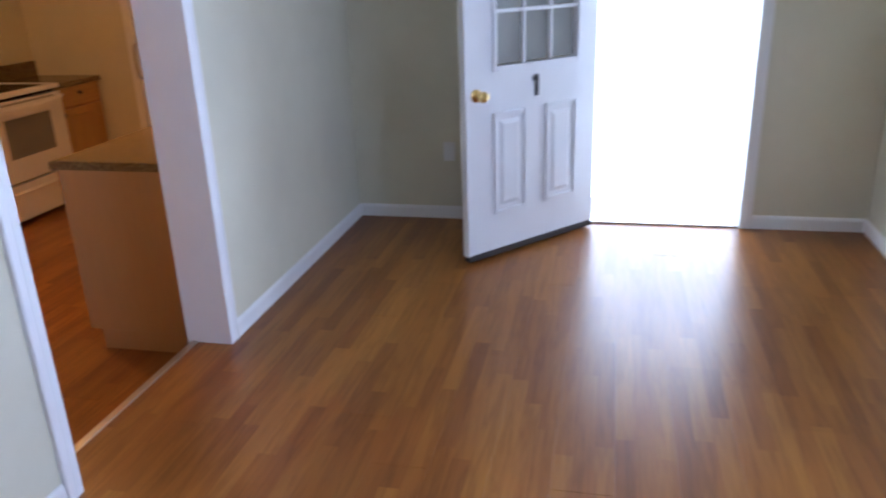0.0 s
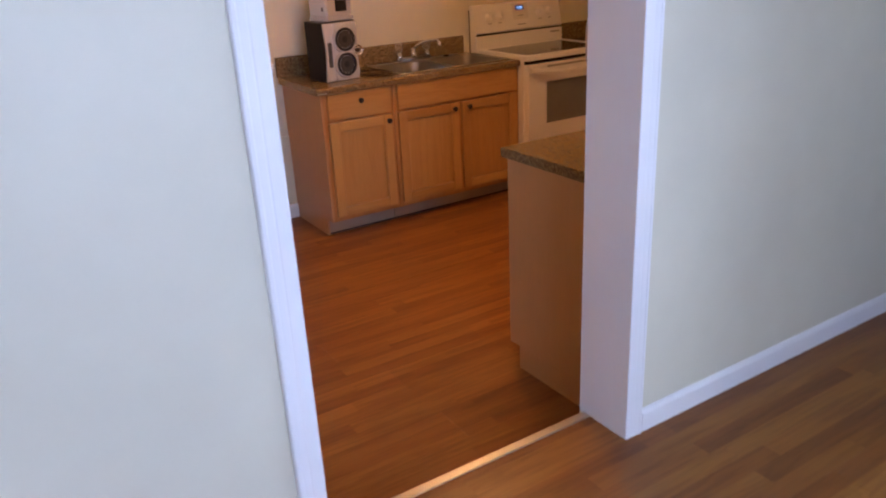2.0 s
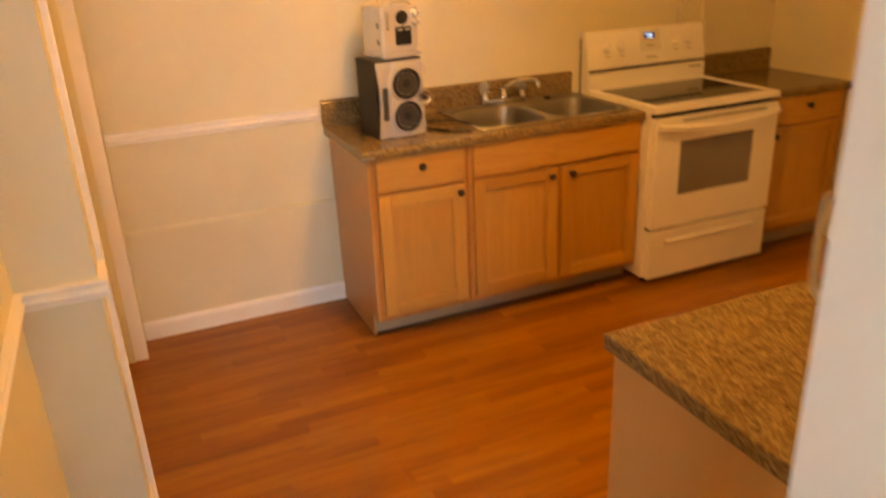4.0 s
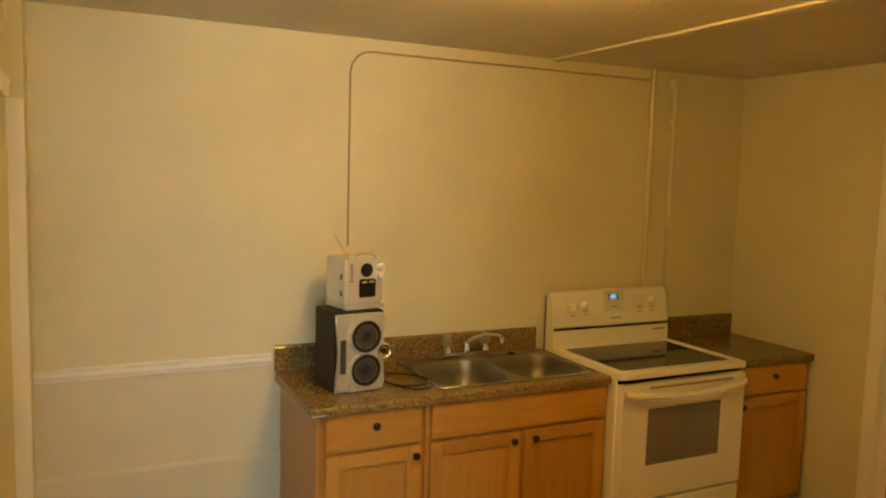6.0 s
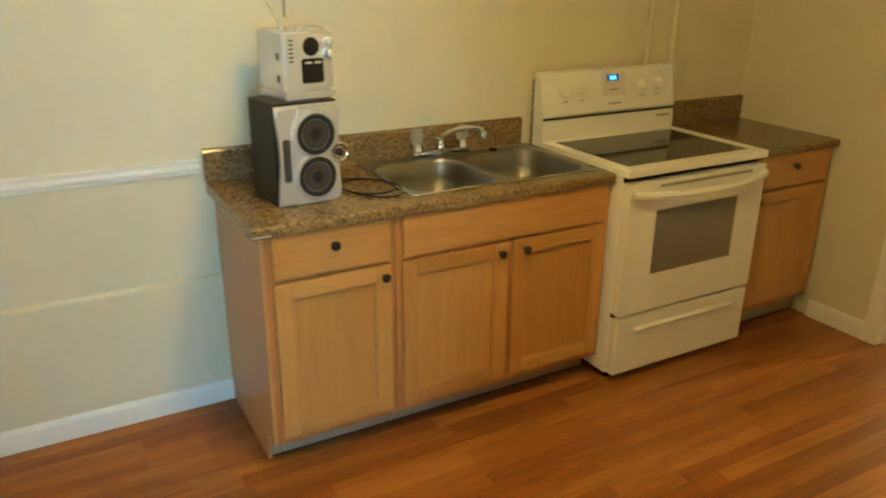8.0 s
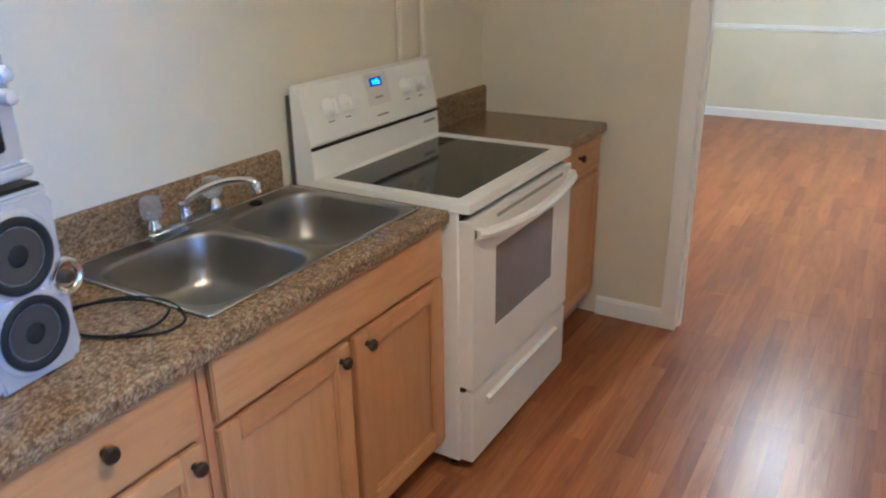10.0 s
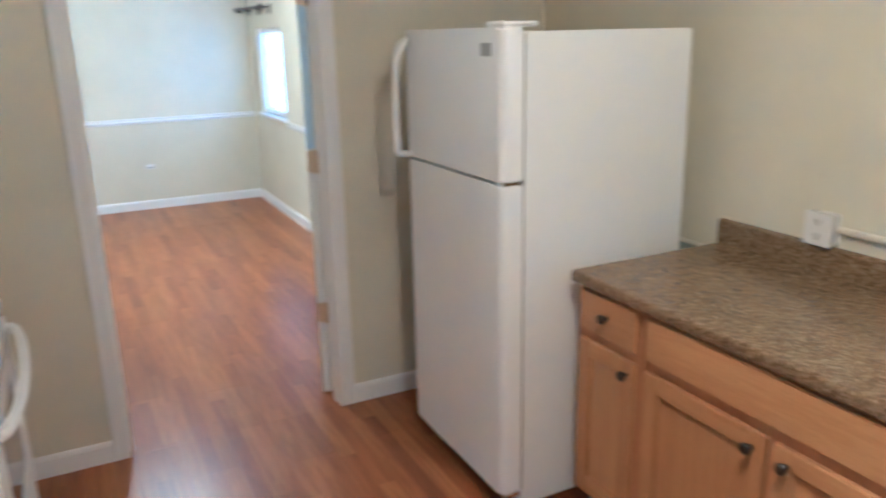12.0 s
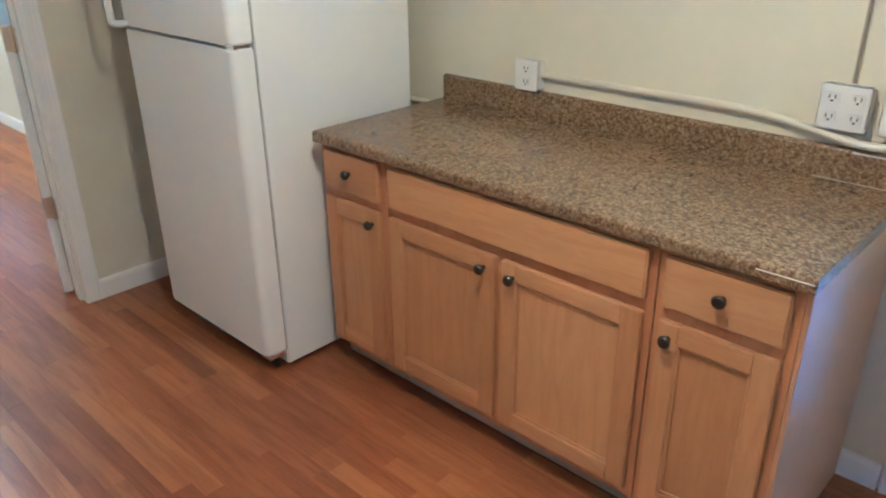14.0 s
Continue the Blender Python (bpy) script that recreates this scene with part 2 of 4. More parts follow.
OUTLET = enamel("white_outlet_plastic", (0.80, 0.79, 0.77), 0.35, 0.02)
SLOT = enamel("dark_slot", (0.03, 0.03, 0.03), 0.6)
CONCRETE = paint("porch_concrete", (0.42, 0.41, 0.39), 0.85, 0.12, 0.4, 60)
PRIMER = paint("door_sweep", (0.03, 0.025, 0.022), 0.7)

# ---- mesh helpers ----


def box(bm, x0, x1, y0, y1, z0, z1, bev=0.0, seg=1):
    r = bmesh.ops.create_cube(bm, size=1, matrix=Matrix.Translation(((x0 + x1) / 2, (y0 + y1) / 2, (z0 + z1) / 2)) @ Matrix.Diagonal((abs(x1 - x0), abs(y1 - y0), abs(z1 - z0), 1)))
    if bev > 0:
        edges = {e for v in r["verts"] for e in v.link_edges}
        bmesh.ops.bevel(bm, geom=list(edges), offset=bev, segments=seg, affect="EDGES", clamp_overlap=True)
    return bm


def boxes(*specs, bev=0.0, seg=1):
    bm = bmesh.new()
    for sp in specs:
        box(bm, *sp, bev=bev, seg=seg)
    return bm


def lathe(bm, profile, m=None, n=24):
    """Turn (radius, height) points about the local z axis."""
    m = m or Matrix()
    rings = []
    for r, z in profile:
        rings.append([bm.verts.new(m @ Vector((r * math.cos(2 * math.pi * k / n), r * math.sin(2 * math.pi * k / n), z))) for k in range(n)])
    for a, b in zip(rings, rings[1:]):
        for k in range(n):
            bm.faces.new((a[k], a[(k + 1) % n], b[(k + 1) % n], b[k]))
    bm.faces.new(rings[0][::-1])
    bm.faces.new(rings[-1])
    return bm


def tube(bm, pts, radius, n=10):
    """A round bar along points."""
    pts = [Vector(p) for p in pts]
    rings = []
    side = None
    for k, p in enumerate(pts):
        d = (pts[min(k + 1, len(pts) - 1)] - pts[max(k - 1, 0)]).normalized()
        if side is None:
            side = d.orthogonal().normalized()
        side = (side - d * side.dot(d)).normalized()
        up = d.cross(side)
        r = radius[k] if isinstance(radius, (list, tuple)) else radius
        rings.append([bm.verts.new(p + r * (math.cos(2 * math.pi * q / n) * side + math.sin(2 * math.pi * q / n) * up)) for q in range(n)])
    for a, b in zip(rings, rings[1:]):
        for q in range(n):
            bm.faces.new((a[q], a[(q + 1) % n], b[(q + 1) % n], b[q]))
    bm.faces.new(rings[0][::-1])
    bm.faces.new(rings[-1])
    return bm


def curve(pts, steps=8):
    """Points along a smooth line through pts."""
    pts = [Vector(p) for p in pts]
    out = []
    for k in range(len(pts) - 1):
        a, b, c, d = pts[max(k - 1, 0)], pts[k], pts[k + 1], pts[min(k + 2, len(pts) - 1)]
        for q in range(steps):
            t = q / steps
            out.append(0.5 * ((2 * b) + (c - a) * t + (2 * a - 5 * b + 4 * c - d) * t * t + (3 * b - a - 3 * c + d) * t ** 3))
    return out + [pts[-1]]


def prism(bm, outline, a, b, m=None):
    """Extrude a flat (u, v) outline from a to b; m takes (u, v, w) to the place."""
    m = m or Matrix()
    lo = [bm.verts.new(m @ Vector((u, v, a))) for u, v in outline]
    hi = [bm.verts.new(m @ Vector((u, v, b))) for u, v in outline]
    n = len(outline)
    for k in range(n):
        bm.faces.new((lo[k], lo[(k + 1) % n], hi[(k + 1) % n], hi[k]))
    bm.faces.new(lo[::-1])
    bm.faces.new(hi)
    return bm


def axes(u, v, w, at=(0, 0, 0)):
    """The matrix that takes u, v, w along the three given directions."""
    return Matrix.Translation(at) @ Matrix((u, v, w)).transposed().to_4x4()


def finish(name, bm, mat, smooth=None):
    bmesh.ops.recalc_face_normals(bm, faces=bm.faces[:])
    me = bpy.data.meshes.new(name)
    if smooth is not None:
        for f in bm.faces:
            f.smooth = True
        for e in bm.edges:
            if len(e.link_faces) == 2 and e.calc_face_angle(0) > radians(smooth):
                e.smooth = False
    bm.to_mesh(me)
    bm.free()
    me.materials.append(mat)
    return new(name, me)


def thing(name, m, label, category, group="", kind=""):
    ob = new(name)
    ob.empty_display_size = 0.1
    ob.matrix_world = m
    return tagged(ob, label, category, group, kind)


def part(name, bm, mat, parent, label="", smooth=None):
    ob = finish(name, bm, mat, smooth)
    ob.parent = parent
    return tagged(ob, label)


def solid(name, bm, mat, label, category, kind="", group="", smooth=None):
    return tagged(finish(name, bm, mat, smooth), label, category, group, kind)


def built(name, bm, mat, label="", category="wall", smooth=None):
    return solid(name, bm, mat, label, category, "structure", "", smooth)


def holed(o, i, a, b, m=None):
    """One frame round a hole: o and i are outer and inner (u0, u1, v0, v1), from a to b along w."""
    m = m or Matrix()
    bm = bmesh.new()
    vs = []
    for w in (a, b):
        for u0, u1, v0, v1 in (o, i):
            vs.append([bm.verts.new(m @ Vector(p)) for p in ((u0, v0, w), (u1, v0, w), (u1, v1, w), (u0, v1, w))])
    oa, ia, ob, ib = vs
    for k in range(4):
        j = (k + 1) % 4
        for q in ((oa[k], oa[j], ia[j], ia[k]), (ob[k], ob[j], ib[j], ib[k]), (oa[k], oa[j], ob[j], ob[k]), (ia[k], ia[j], ib[j], ib[k])):
            bm.faces.new(q)
    return bm


FRONT = Matrix(((1, 0, 0, 0), (0, 0, 1, 0), (0, 1, 0, 0), (0, 0, 0, 1)))   # u, v, w to x, z, y


def smoothbox(x0, x1, y0, y1, z0, z1, bev, seg=3):
    return boxes((x0, x1, y0, y1, z0, z1), bev=bev, seg=seg)

# ---- the large structure ----
W = 0.15
TOPZ = 2.55
built("wall_partition", boxes(
    (PK, PL, SY - W, OY0 - 0.015, KZ - 0.1, TOPZ), (PK, PL, OY0 - 0.015, OY1 + 0.015, 2.065, TOPZ), (PK, PL, OY1 + 0.015, NY + 0.12, KZ - 0.1, TOPZ)),
    WALL, "cream painted wall between living room and kitchen")
built("wall_north_living", boxes(
    (PL, -0.21, BY, BY + W, -0.1, TOPZ), (-0.21, 0.70, BY, BY + W, 2.07, TOPZ), (0.70, RX + W, BY, BY + W, -0.1, TOPZ)),
    WALL, "cream painted wall with the front door")
built("wall_east_living", boxes(
    (RX, RX + W, SY - W, 0.70, -0.1, TOPZ), (RX, RX + W, 2.10, BY, -0.1, TOPZ), (RX, RX + W, 0.70, 2.10, -0.1, 0.75), (RX, RX + W, 0.70, 2.10, 1.9, TOPZ)),
    WALL, "cream painted living room side wall")
built("wall_south_living", boxes((PL, RX, SY - W, SY, -0.1, TOPZ)), WALL, "cream painted living room end wall")
built("wall_sink", boxes((SW - W, SW, JY - 0.6, NY, KZ - 0.1, TOPZ)), WALL, "cream painted wall behind the sink")
built("wall_panel_low", prism(bmesh.new(), [(0, 0), (0.013, 0), (0.013, 0.525), (0.010, 0.534), (0, 0.540)], JY + 0.02, 2.83, axes(Vector((1, 0, 0)), Vector((0, 0, 1)), Vector((0, 1, 0)), (SW, 0, KZ))),
      WALL, "cream painted low wall ledge beside the cabinets", "trim")
built("wall_north_kitchen", boxes(
    (SW - W, DX0 - 0.015, NY, NY + 0.12, KZ - 0.1, TOPZ), (DX0 - 0.015, DX1 + 0.015, NY, NY + 0.12, 1.90, TOPZ), (DX1 + 0.015, PK, NY, NY + 0.12, KZ - 0.1, TOPZ)),
    WALL, "cream painted wall with a doorway to the back room")
built("wall_south_kitchen", boxes(
    (JX, PK, SYK - W, SYK, KZ - 0.1, TOPZ)), WALL, "cream painted kitchen wall beside the opening")
built("wall_jog", boxes((JX - 0.22, JX, SYK - W, JY, KZ - 0.1, TOPZ)), WALL, "cream painted projecting wall corner")
built("wall_side_door", boxes((SW, -4.56, JY - W, JY, KZ - 0.1, TOPZ), (-4.56, JX - 0.22, JY - W, JY, 1.87, TOPZ)), WALL, "cream painted wall round the side door")
built("wall_far", boxes((FXL - W, FXR + W, FY, FY + W, KZ - 0.1, TOPZ)), WALL, "pale painted end wall of the back room")
WY0, WY1, WZ0, WZ1 = 9.33, 10.17, 0.76, 1.56
built("wall_east_back", boxes(
    (FXR, FXR + W, NY + 0.12, WY0, KZ - 0.1, TOPZ), (FXR, FXR + W, WY1, FY, KZ - 0.1, TOPZ), (FXR, FXR + W, WY0, WY1, KZ - 0.1, WZ0), (FXR, FXR + W, WY0, WY1, WZ1, TOPZ)),
    WALL, "cream painted back room wall with a window")
built("wall_west_back", boxes(
    (FXL - W, FXL, NY + 0.12, FY, KZ - 0.1, TOPZ)),
    WALL, "cream painted back room wall")

built("ceiling_kitchen", boxes((SW, PK, SYK - 0.15, NY, KC, KC + 0.05), (JX - 0.2, SW, JY - 0.6, SYK - 0.15, KC, KC + 0.05)), CEIL, "cream popcorn-textured kitchen ceiling", "ceiling")
built("ceiling_living", boxes((PL, RX, SY, BY, LC, LC + 0.05)), CEIL, "pale textured living room ceiling", "ceiling")
built("ceiling_back", boxes((FXL, FXR, NY + 0.12, FY, KC, KC + 0.05)), CEIL, "pale textured back room ceiling", "ceiling")
# out of view; added to keep sky light from leaking over the walls
built("roof", boxes((FXL - 0.4, RX + 0.4, SY - 0.4, FY + 0.4, TOPZ + 0.01, TOPZ + 0.09)), SUB, "unseen flat roof slab that keeps sky light out", "roof")
built("ceiling_batten", boxes((SW, PK, 4.21, 4.27, KC - 0.012, KC), bev=0.004), CEIL, "painted ceiling joint batten", "trim")

built("floor_living_base", boxes((PL + 0.0, RX, SY, BY, -0.09, -0.014), (PK + 0.025, PL, OY0, OY1, -0.09, -0.014)), SUB, "dark underlay under the laminate", "floor")
built("floor_kitchen_base", boxes((SW, PK, SYK, NY, KZ - 0.09, KZ - 0.014), (DX0, DX1, NY, NY + 0.12, KZ - 0.09, KZ - 0.014)), SUB, "dark underlay under the laminate", "floor")
built("floor_back_base", boxes((FXL, FXR, NY + 0.12, FY, KZ - 0.09, KZ - 0.014)), SUB, "dark underlay under the laminate", "floor")
built("step_riser", boxes((PK + 0.003, PK + 0.024, OY0, OY1, KZ - 0.01, -0.001), bev=0.002), MAPLEH, "reddish wooden riser of the step down to the kitchen", "step")
built("threshold", boxes((-1.775, -1.742, OY0 + 0.001, OY1 - 0.001, 0.0, 0.006), bev=0.0025, seg=2), metal("aluminium_strip", (0.55, 0.53, 0.50), 0.33), "pale metal threshold strip at the step", "threshold")
# added glowing sheets for daylight; the front stops low to shorten floor glare
built("backdrop_front", boxes((-1.5, 3.2, 5.10, 5.12, -0.30, 1.50)), SKYGLOW, "glowing sheet standing in for daylight outside the front door", "backdrop")
built("backdrop_side", boxes((FXR + 0.55, FXR + 0.57, 8.9, 14.0, -0.30, 2.6)), SIDEGLOW, "glowing sheet standing in for daylight outside the window", "backdrop")
built("ground", boxes((-90, 90, -90, 120, -0.6, -0.30)), CONCRETE, "pale concrete ground outside", "ground")
built("porch", boxes((-1.2, 1.6, BY + W + 0.01, 5.09, -0.30, -0.04), bev=0.01), CONCRETE, "concrete porch slab", "porch")
built("door_sill", boxes((-0.185, 0.675, BY - 0.01, BY + W, -0.012, 0.012), bev=0.004), metal("sill_metal", (0.6, 0.58, 0.55), 0.35), "worn metal front door sill", "sill")


# trim: mouldings run along a wall; out is the direction away from it
def run(bm, outline, a, b, out):
    a, b = Vector(a), Vector(b)
    d = (b - a).normalized()
    prism(bm, outline, 0, (b - a).length, axes(Vector(out), Vector((0, 0, 1)), d, a))


BASE = [(0, 0), (0.013, 0), (0.013, 0.062), (0.009, 0.072), (0.004, 0.078), (0, 0.078)]
BASEK = [(0, 0), (0.014, 0), (0.014, 0.072), (0.010, 0.084), (0.004, 0.09), (0, 0.09)]
RAIL = [(0, 0), (0.010, 0), (0.012, 0.012), (0.022, 0.020), (0.022, 0.028), (0.014, 0.034), (0.014, 0.040), (0.020, 0.046), (0.020, 0.052), (0, 0.054)]


def trim(name, outline, runs, label, category="baseboard"):
    bm = bmesh.new()
    for a, b, out in runs:
        run(bm, outline, a, b, out)
    built(name, bm, TRIM, label, category)


trim("baseboard_living", BASE, [((PL, SY, 0), (PL, OY0 - 0.07, 0), (1, 0, 0)), ((PL, OY1 + 0.07, 0), (PL, BY, 0), (1, 0, 0)),
     ((PL + 0.014, BY, 0), (-0.26, BY, 0), (0, -1, 0)), ((0.75, BY, 0), (RX - 0.014, BY, 0), (0, -1, 0)), ((RX, BY, 0), (RX, SY, 0), (-1, 0, 0))],
     "white painted moulded baseboard in the living room")
trim("baseboard_kitchen", BASEK, [((SW + 0.013, 1.834, KZ), (SW + 0.013, 2.83, KZ), (1, 0, 0)), ((-4.17, NY, KZ), (DX0 - 0.062, NY, KZ), (0, -1, 0)),
     ((DX1 + 0.062, NY, KZ), (PK, NY, KZ), (0, -1, 0)), ((PK, 2.672, KZ), (PK, 2.80, KZ), (-1, 0, 0)),
     ((PK - 0.014, SYK, KZ), (JX + 0.014, SYK, KZ), (0, 1, 0)), ((JX, SYK, KZ), (JX, JY + 0.014, KZ), (1, 0, 0)), ((JX, JY, KZ), (JX - 0.15, JY, KZ), (0, 1, 0))],
     "white painted baseboard in the kitchen")
trim("baseboard_back", BASEK, [((FXL, FY, KZ), (FXR, FY, KZ), (0, -1, 0)), ((FXR, FY - 0.015, KZ), (FXR, NY + 0.15, KZ), (-1, 0, 0)), ((FXL, NY + 0.15, KZ), (FXL, FY - 0.015, KZ), (1, 0, 0))], "white painted baseboard in the back room")
trim("chair_rail_sink", RAIL, [((SW, 1.834, 0.768), (SW, 2.775, 0.768), (1, 0, 0))], "cream white moulded chair rail by the sink", "chair rail")
trim("chair_rail_south", RAIL, [((PK, SYK, 0.665), (JX + 0.022, SYK, 0.665), (0, 1, 0)), ((JX, SYK, 0.665), (JX, JY + 0.022, 0.665), (1, 0, 0)), ((JX, JY, 0.665), (JX - 0.15, JY, 0.665), (0, 1, 0))],
     "white moulded chair rail round the wall corner", "chair rail")
trim("chair_rail_back", RAIL, [((FXL, FY, 0.685), (FXR, FY, 0.685), (0, -1, 0)), ((FXR, 9.26, 0.685), (FXR, NY + 0.2, 0.685), (-1, 0, 0)), ((FXL, 9.1, 0.685), (FXL, FY - 0.022, 0.685), (1, 0, 0))], "white moulded chair rail in the back room", "chair rail")

CASE = [(0, 0), (0, 0.011), (0.004, 0.013), (0.030, 0.0135), (0.033, 0.0126), (0.036, 0.0135), (0.052, 0.0145), (0.055, 0.0165), (0.062, 0.0165), (0.066, 0.013), (0.066, 0)]


def casing(bm, inner, away, out, z0, z1):
    """An upright casing: inner is its foot at the opening's edge."""
    prism(bm, CASE, z0, z1, axes(Vector(away), Vector(out), Vector((0, 0, 1)), inner))


def head(bm, a, b, out):
    a, b = Vector(a), Vector(b)
    prism(bm, CASE, 0, (b - a).length, axes(Vector((0, 0, 1)), Vector(out), (b - a).normalized(), a))


bm = bmesh.new()
casing(bm, (PL, OY0, 0), (0, -1, 0), (1, 0, 0), 0, 2.05)
casing(bm, (PL, OY1, 0), (0, 1, 0), (1, 0, 0), 0, 2.05)
head(bm, (PL, OY0 - 0.066, 2.05), (PL, OY1 + 0.066, 2.05), (1, 0, 0))
casing(bm, (PK, OY1, KZ), (0, 1, 0), (-1, 0, 0), 0, 2.05 - KZ)
head(bm, (PK, OY0 - 0.015, 2.05), (PK, OY1 + 0.066, 2.05), (-1, 0, 0))
built("trim_opening_casing", bm, TRIM, "white fluted casing round the kitchen opening", "door casing")
built("trim_opening_jamb", boxes((PK, PL, OY0 - 0.015, OY0, KZ, 2.05), (PK, PL, OY1, OY1 + 0.015, KZ, 2.05), (PK, PL, OY0 - 0.015, OY1 + 0.015, 2.05, 2.065)), TRIM,
      "pale painted flat jamb lining of the opening", "door jamb")
bm = bmesh.new()
casing(bm, (DX0, NY, KZ), (-1, 0, 0), (0, -1, 0), 0, 2.05)
casing(bm, (DX1, NY, KZ), (1, 0, 0), (0, -1, 0), 0, 2.05)
head(bm, (DX0 - 0.066, NY, KZ + 2.05), (DX1 + 0.066, NY, KZ + 2.05), (0, -1, 0))
built("trim_doorway_casing", bm, TRIM, "white casing round the back room doorway", "door casing")
built("trim_doorway_jamb", boxes((DX0 - 0.015, DX0, NY, NY + 0.12, KZ, 1.88), (DX1, DX1 + 0.015, NY, NY + 0.12, KZ, 1.88), (DX0 - 0.015, DX1 + 0.015, NY, NY + 0.12, 1.88, 1.90),
      (DX0, DX0 + 0.01, NY + 0.04, NY + 0.075, KZ, 1.88), (DX1 - 0.01, DX1, NY + 0.04, NY + 0.075, KZ, 1.88)), TRIM, "white jamb with door stop", "door jamb")
bm = bmesh.new()
casing(bm, (-0.19, BY, 0), (-1, 0, 0), (0, -1, 0), 0, 2.05)
casing(bm, (0.68, BY, 0), (1, 0, 0), (0, -1, 0), 0, 2.05)
head(bm, (-0.256, BY, 2.05), (0.746, BY, 2.05), (0, -1, 0))
built("trim_front_casing", bm, TRIM, "white casing round the front door", "door casing")
built("trim_front_jamb", boxes((-0.21, -0.19, BY, BY + W, 0, 2.05), (0.68, 0.70, BY, BY + W, 0, 2.05), (-0.21, 0.70, BY, BY + W, 2.05, 2.07)), TRIM, "white front door jamb", "door jamb")
bm = bmesh.new()
casing(bm, (-4.585, 1.832, KZ), (0, -2.2, 0), (1.3, 0, 0), 0, 2.04)
casing(bm, (JX - 0.22, JY, KZ), (1, 0, 0), (0, 1.2, 0), 0, 2.04)
built("wall_pilaster", boxes((SW, -4.586, JY, 1.831, KZ, KC)), WALL, "cream painted wall end beside the side door", "wall")
head(bm, (-4.586, JY, 1.87), (JX - 0.154, JY, 1.87), (0, 1, 0))
built("trim_side_door_casing", bm, TRIM, "cream white casing of a side door", "door casing")

# side door in the south wall, shut
sd = thing("door_2", pose(-4.56, JY - 0.06, KZ), "white painted flush side door, shut", "door", kind="structure")
part("door_leaf", boxes((0.0, 0.98, -0.04, 0.0, 0.008, 2.03), bev=0.003), DOORP, sd)
part("doorknob", lathe(bmesh.new(), [(0.028, 0), (0.028, 0.006), (0.012, 0.012), (0.012, 0.035), (0.026, 0.045), (0.028, 0.06), (0.018, 0.07)], pose(0.90, 0, 0.95, -90, 0, 0)), BRASS, sd, "brass doorknob", 40)

# front door, swung inward past square; its outer face shows
HX, HY = -0.185, 4.365
fd = thing("door_1", pose(HX, HY, 0.012, 0, 0, math.degrees(math.atan2(-0.72, -0.605))), "white six-light front door with house number, standing open", "door", kind="structure")
DWD, DH, T = 0.935, 2.03, 0.044
LX0, LX1, LZ0, LZ1 = 0.172, 0.738, 0.988, 1.77   # glazed part, from the hinge
part("door_leaf", holed((0.0, DWD, 0.03, DH), (LX0, LX1, LZ0, LZ1), 0.0, T, FRONT), DOORP, fd)
part("door_sweep", boxes((0.004, DWD - 0.004, 0.004, T + 0.004, 0.0, 0.034), bev=0.003), PRIMER, fd, "black rubber door sweep")


def frame_bars(x0, x1, z0, z1, y, w, t):
    return boxes((x0 - w, x0, y, y + t, z0 - w, z1 + w), (x1, x1 + w, y, y + t, z0 - w, z1 + w), (x0, x1, y, y + t, z0 - w, z0), (x0, x1, y, y + t, z1, z1 + w), bev=0.004, seg=2)


def prism_panel(x0, x1, z0, z1, y):
    """A fielded panel: a flat middle with sloping borders."""
    bm = bmesh.new()
    a = [bm.verts.new(p) for p in ((x0, y, z0), (x1, y, z0), (x1, y, z1), (x0, y, z1))]
    g = 0.022
    b = [bm.verts.new(p) for p in ((x0 + g, y + 0.010, z0 + g), (x1 - g, y + 0.010, z0 + g), (x1 - g, y + 0.010, z1 - g), (x0 + g, y + 0.010, z1 - g))]
    for k in range(4):
        bm.faces.new((a[k], a[(k + 1) % 4], b[(k + 1) % 4], b[k]))
    bm.faces.new(b)
    bm.faces.new(a[::-1])
    return bm


part("window_frame", frame_bars(LX0, LX1, LZ0, LZ1, T, 0.024, 0.016), DOORP, fd, "raised white moulding round the glass")
for k in range(1, 3):
    x = LX0 + (LX1 - LX0) * k / 3
    part("muntin", boxes((x - 0.009, x + 0.009, T - 0.012, T + 0.006, LZ0, LZ1), bev=0.003), DOORP, fd)
    z = LZ0 + (LZ1 - LZ0) * k / 3
    part("muntin", boxes((LX0, LX1, T - 0.012, T + 0.005, z - 0.009, z + 0.009), bev=0.003), DOORP, fd)
for i in range(3):
    for k in range(3):
        w, h = (LX1 - LX0) / 3, (LZ1 - LZ0) / 3
        part("pane", boxes((LX0 + i * w + 0.010, LX0 + (i + 1) * w - 0.010, T - 0.020, T - 0.014, LZ0 + k * h + 0.010, LZ0 + (k + 1) * h - 0.010)), FROST, fd, "grey reflecting glass pane")
for x0, x1 in ((0.158, 0.398), (0.532, 0.765)):
    part("panel_moulding", frame_bars(x0 + 0.024, x1 - 0.024, 0.250, 0.742, T, 0.022, 0.014), DOORP, fd)
    part("raised_panel", prism_panel(x0 + 0.046, x1 - 0.046, 0.272, 0.720, T), DOORP, fd)
bm = bmesh.new()
lathe(bm, [(0.032, 0), (0.032, 0.005), (0.013, 0.012), (0.012, 0.035), (0.024, 0.042), (0.029, 0.055), (0.026, 0.068), (0.010, 0.074)], pose(DWD - 0.065, T, 0.86, -90, 0, 0))
part("doorknob", bm, BRASS, fd, "polished brass doorknob", 40)
bm = boxes((0.446, 0.470, T, T + 0.006, 0.815, 0.925), bev=0.001)
box(bm, 0.470, 0.486, T, T + 0.006, 0.893, 0.914)
part("house_number", bm, SLOT, fd, "black stick-on number 1")
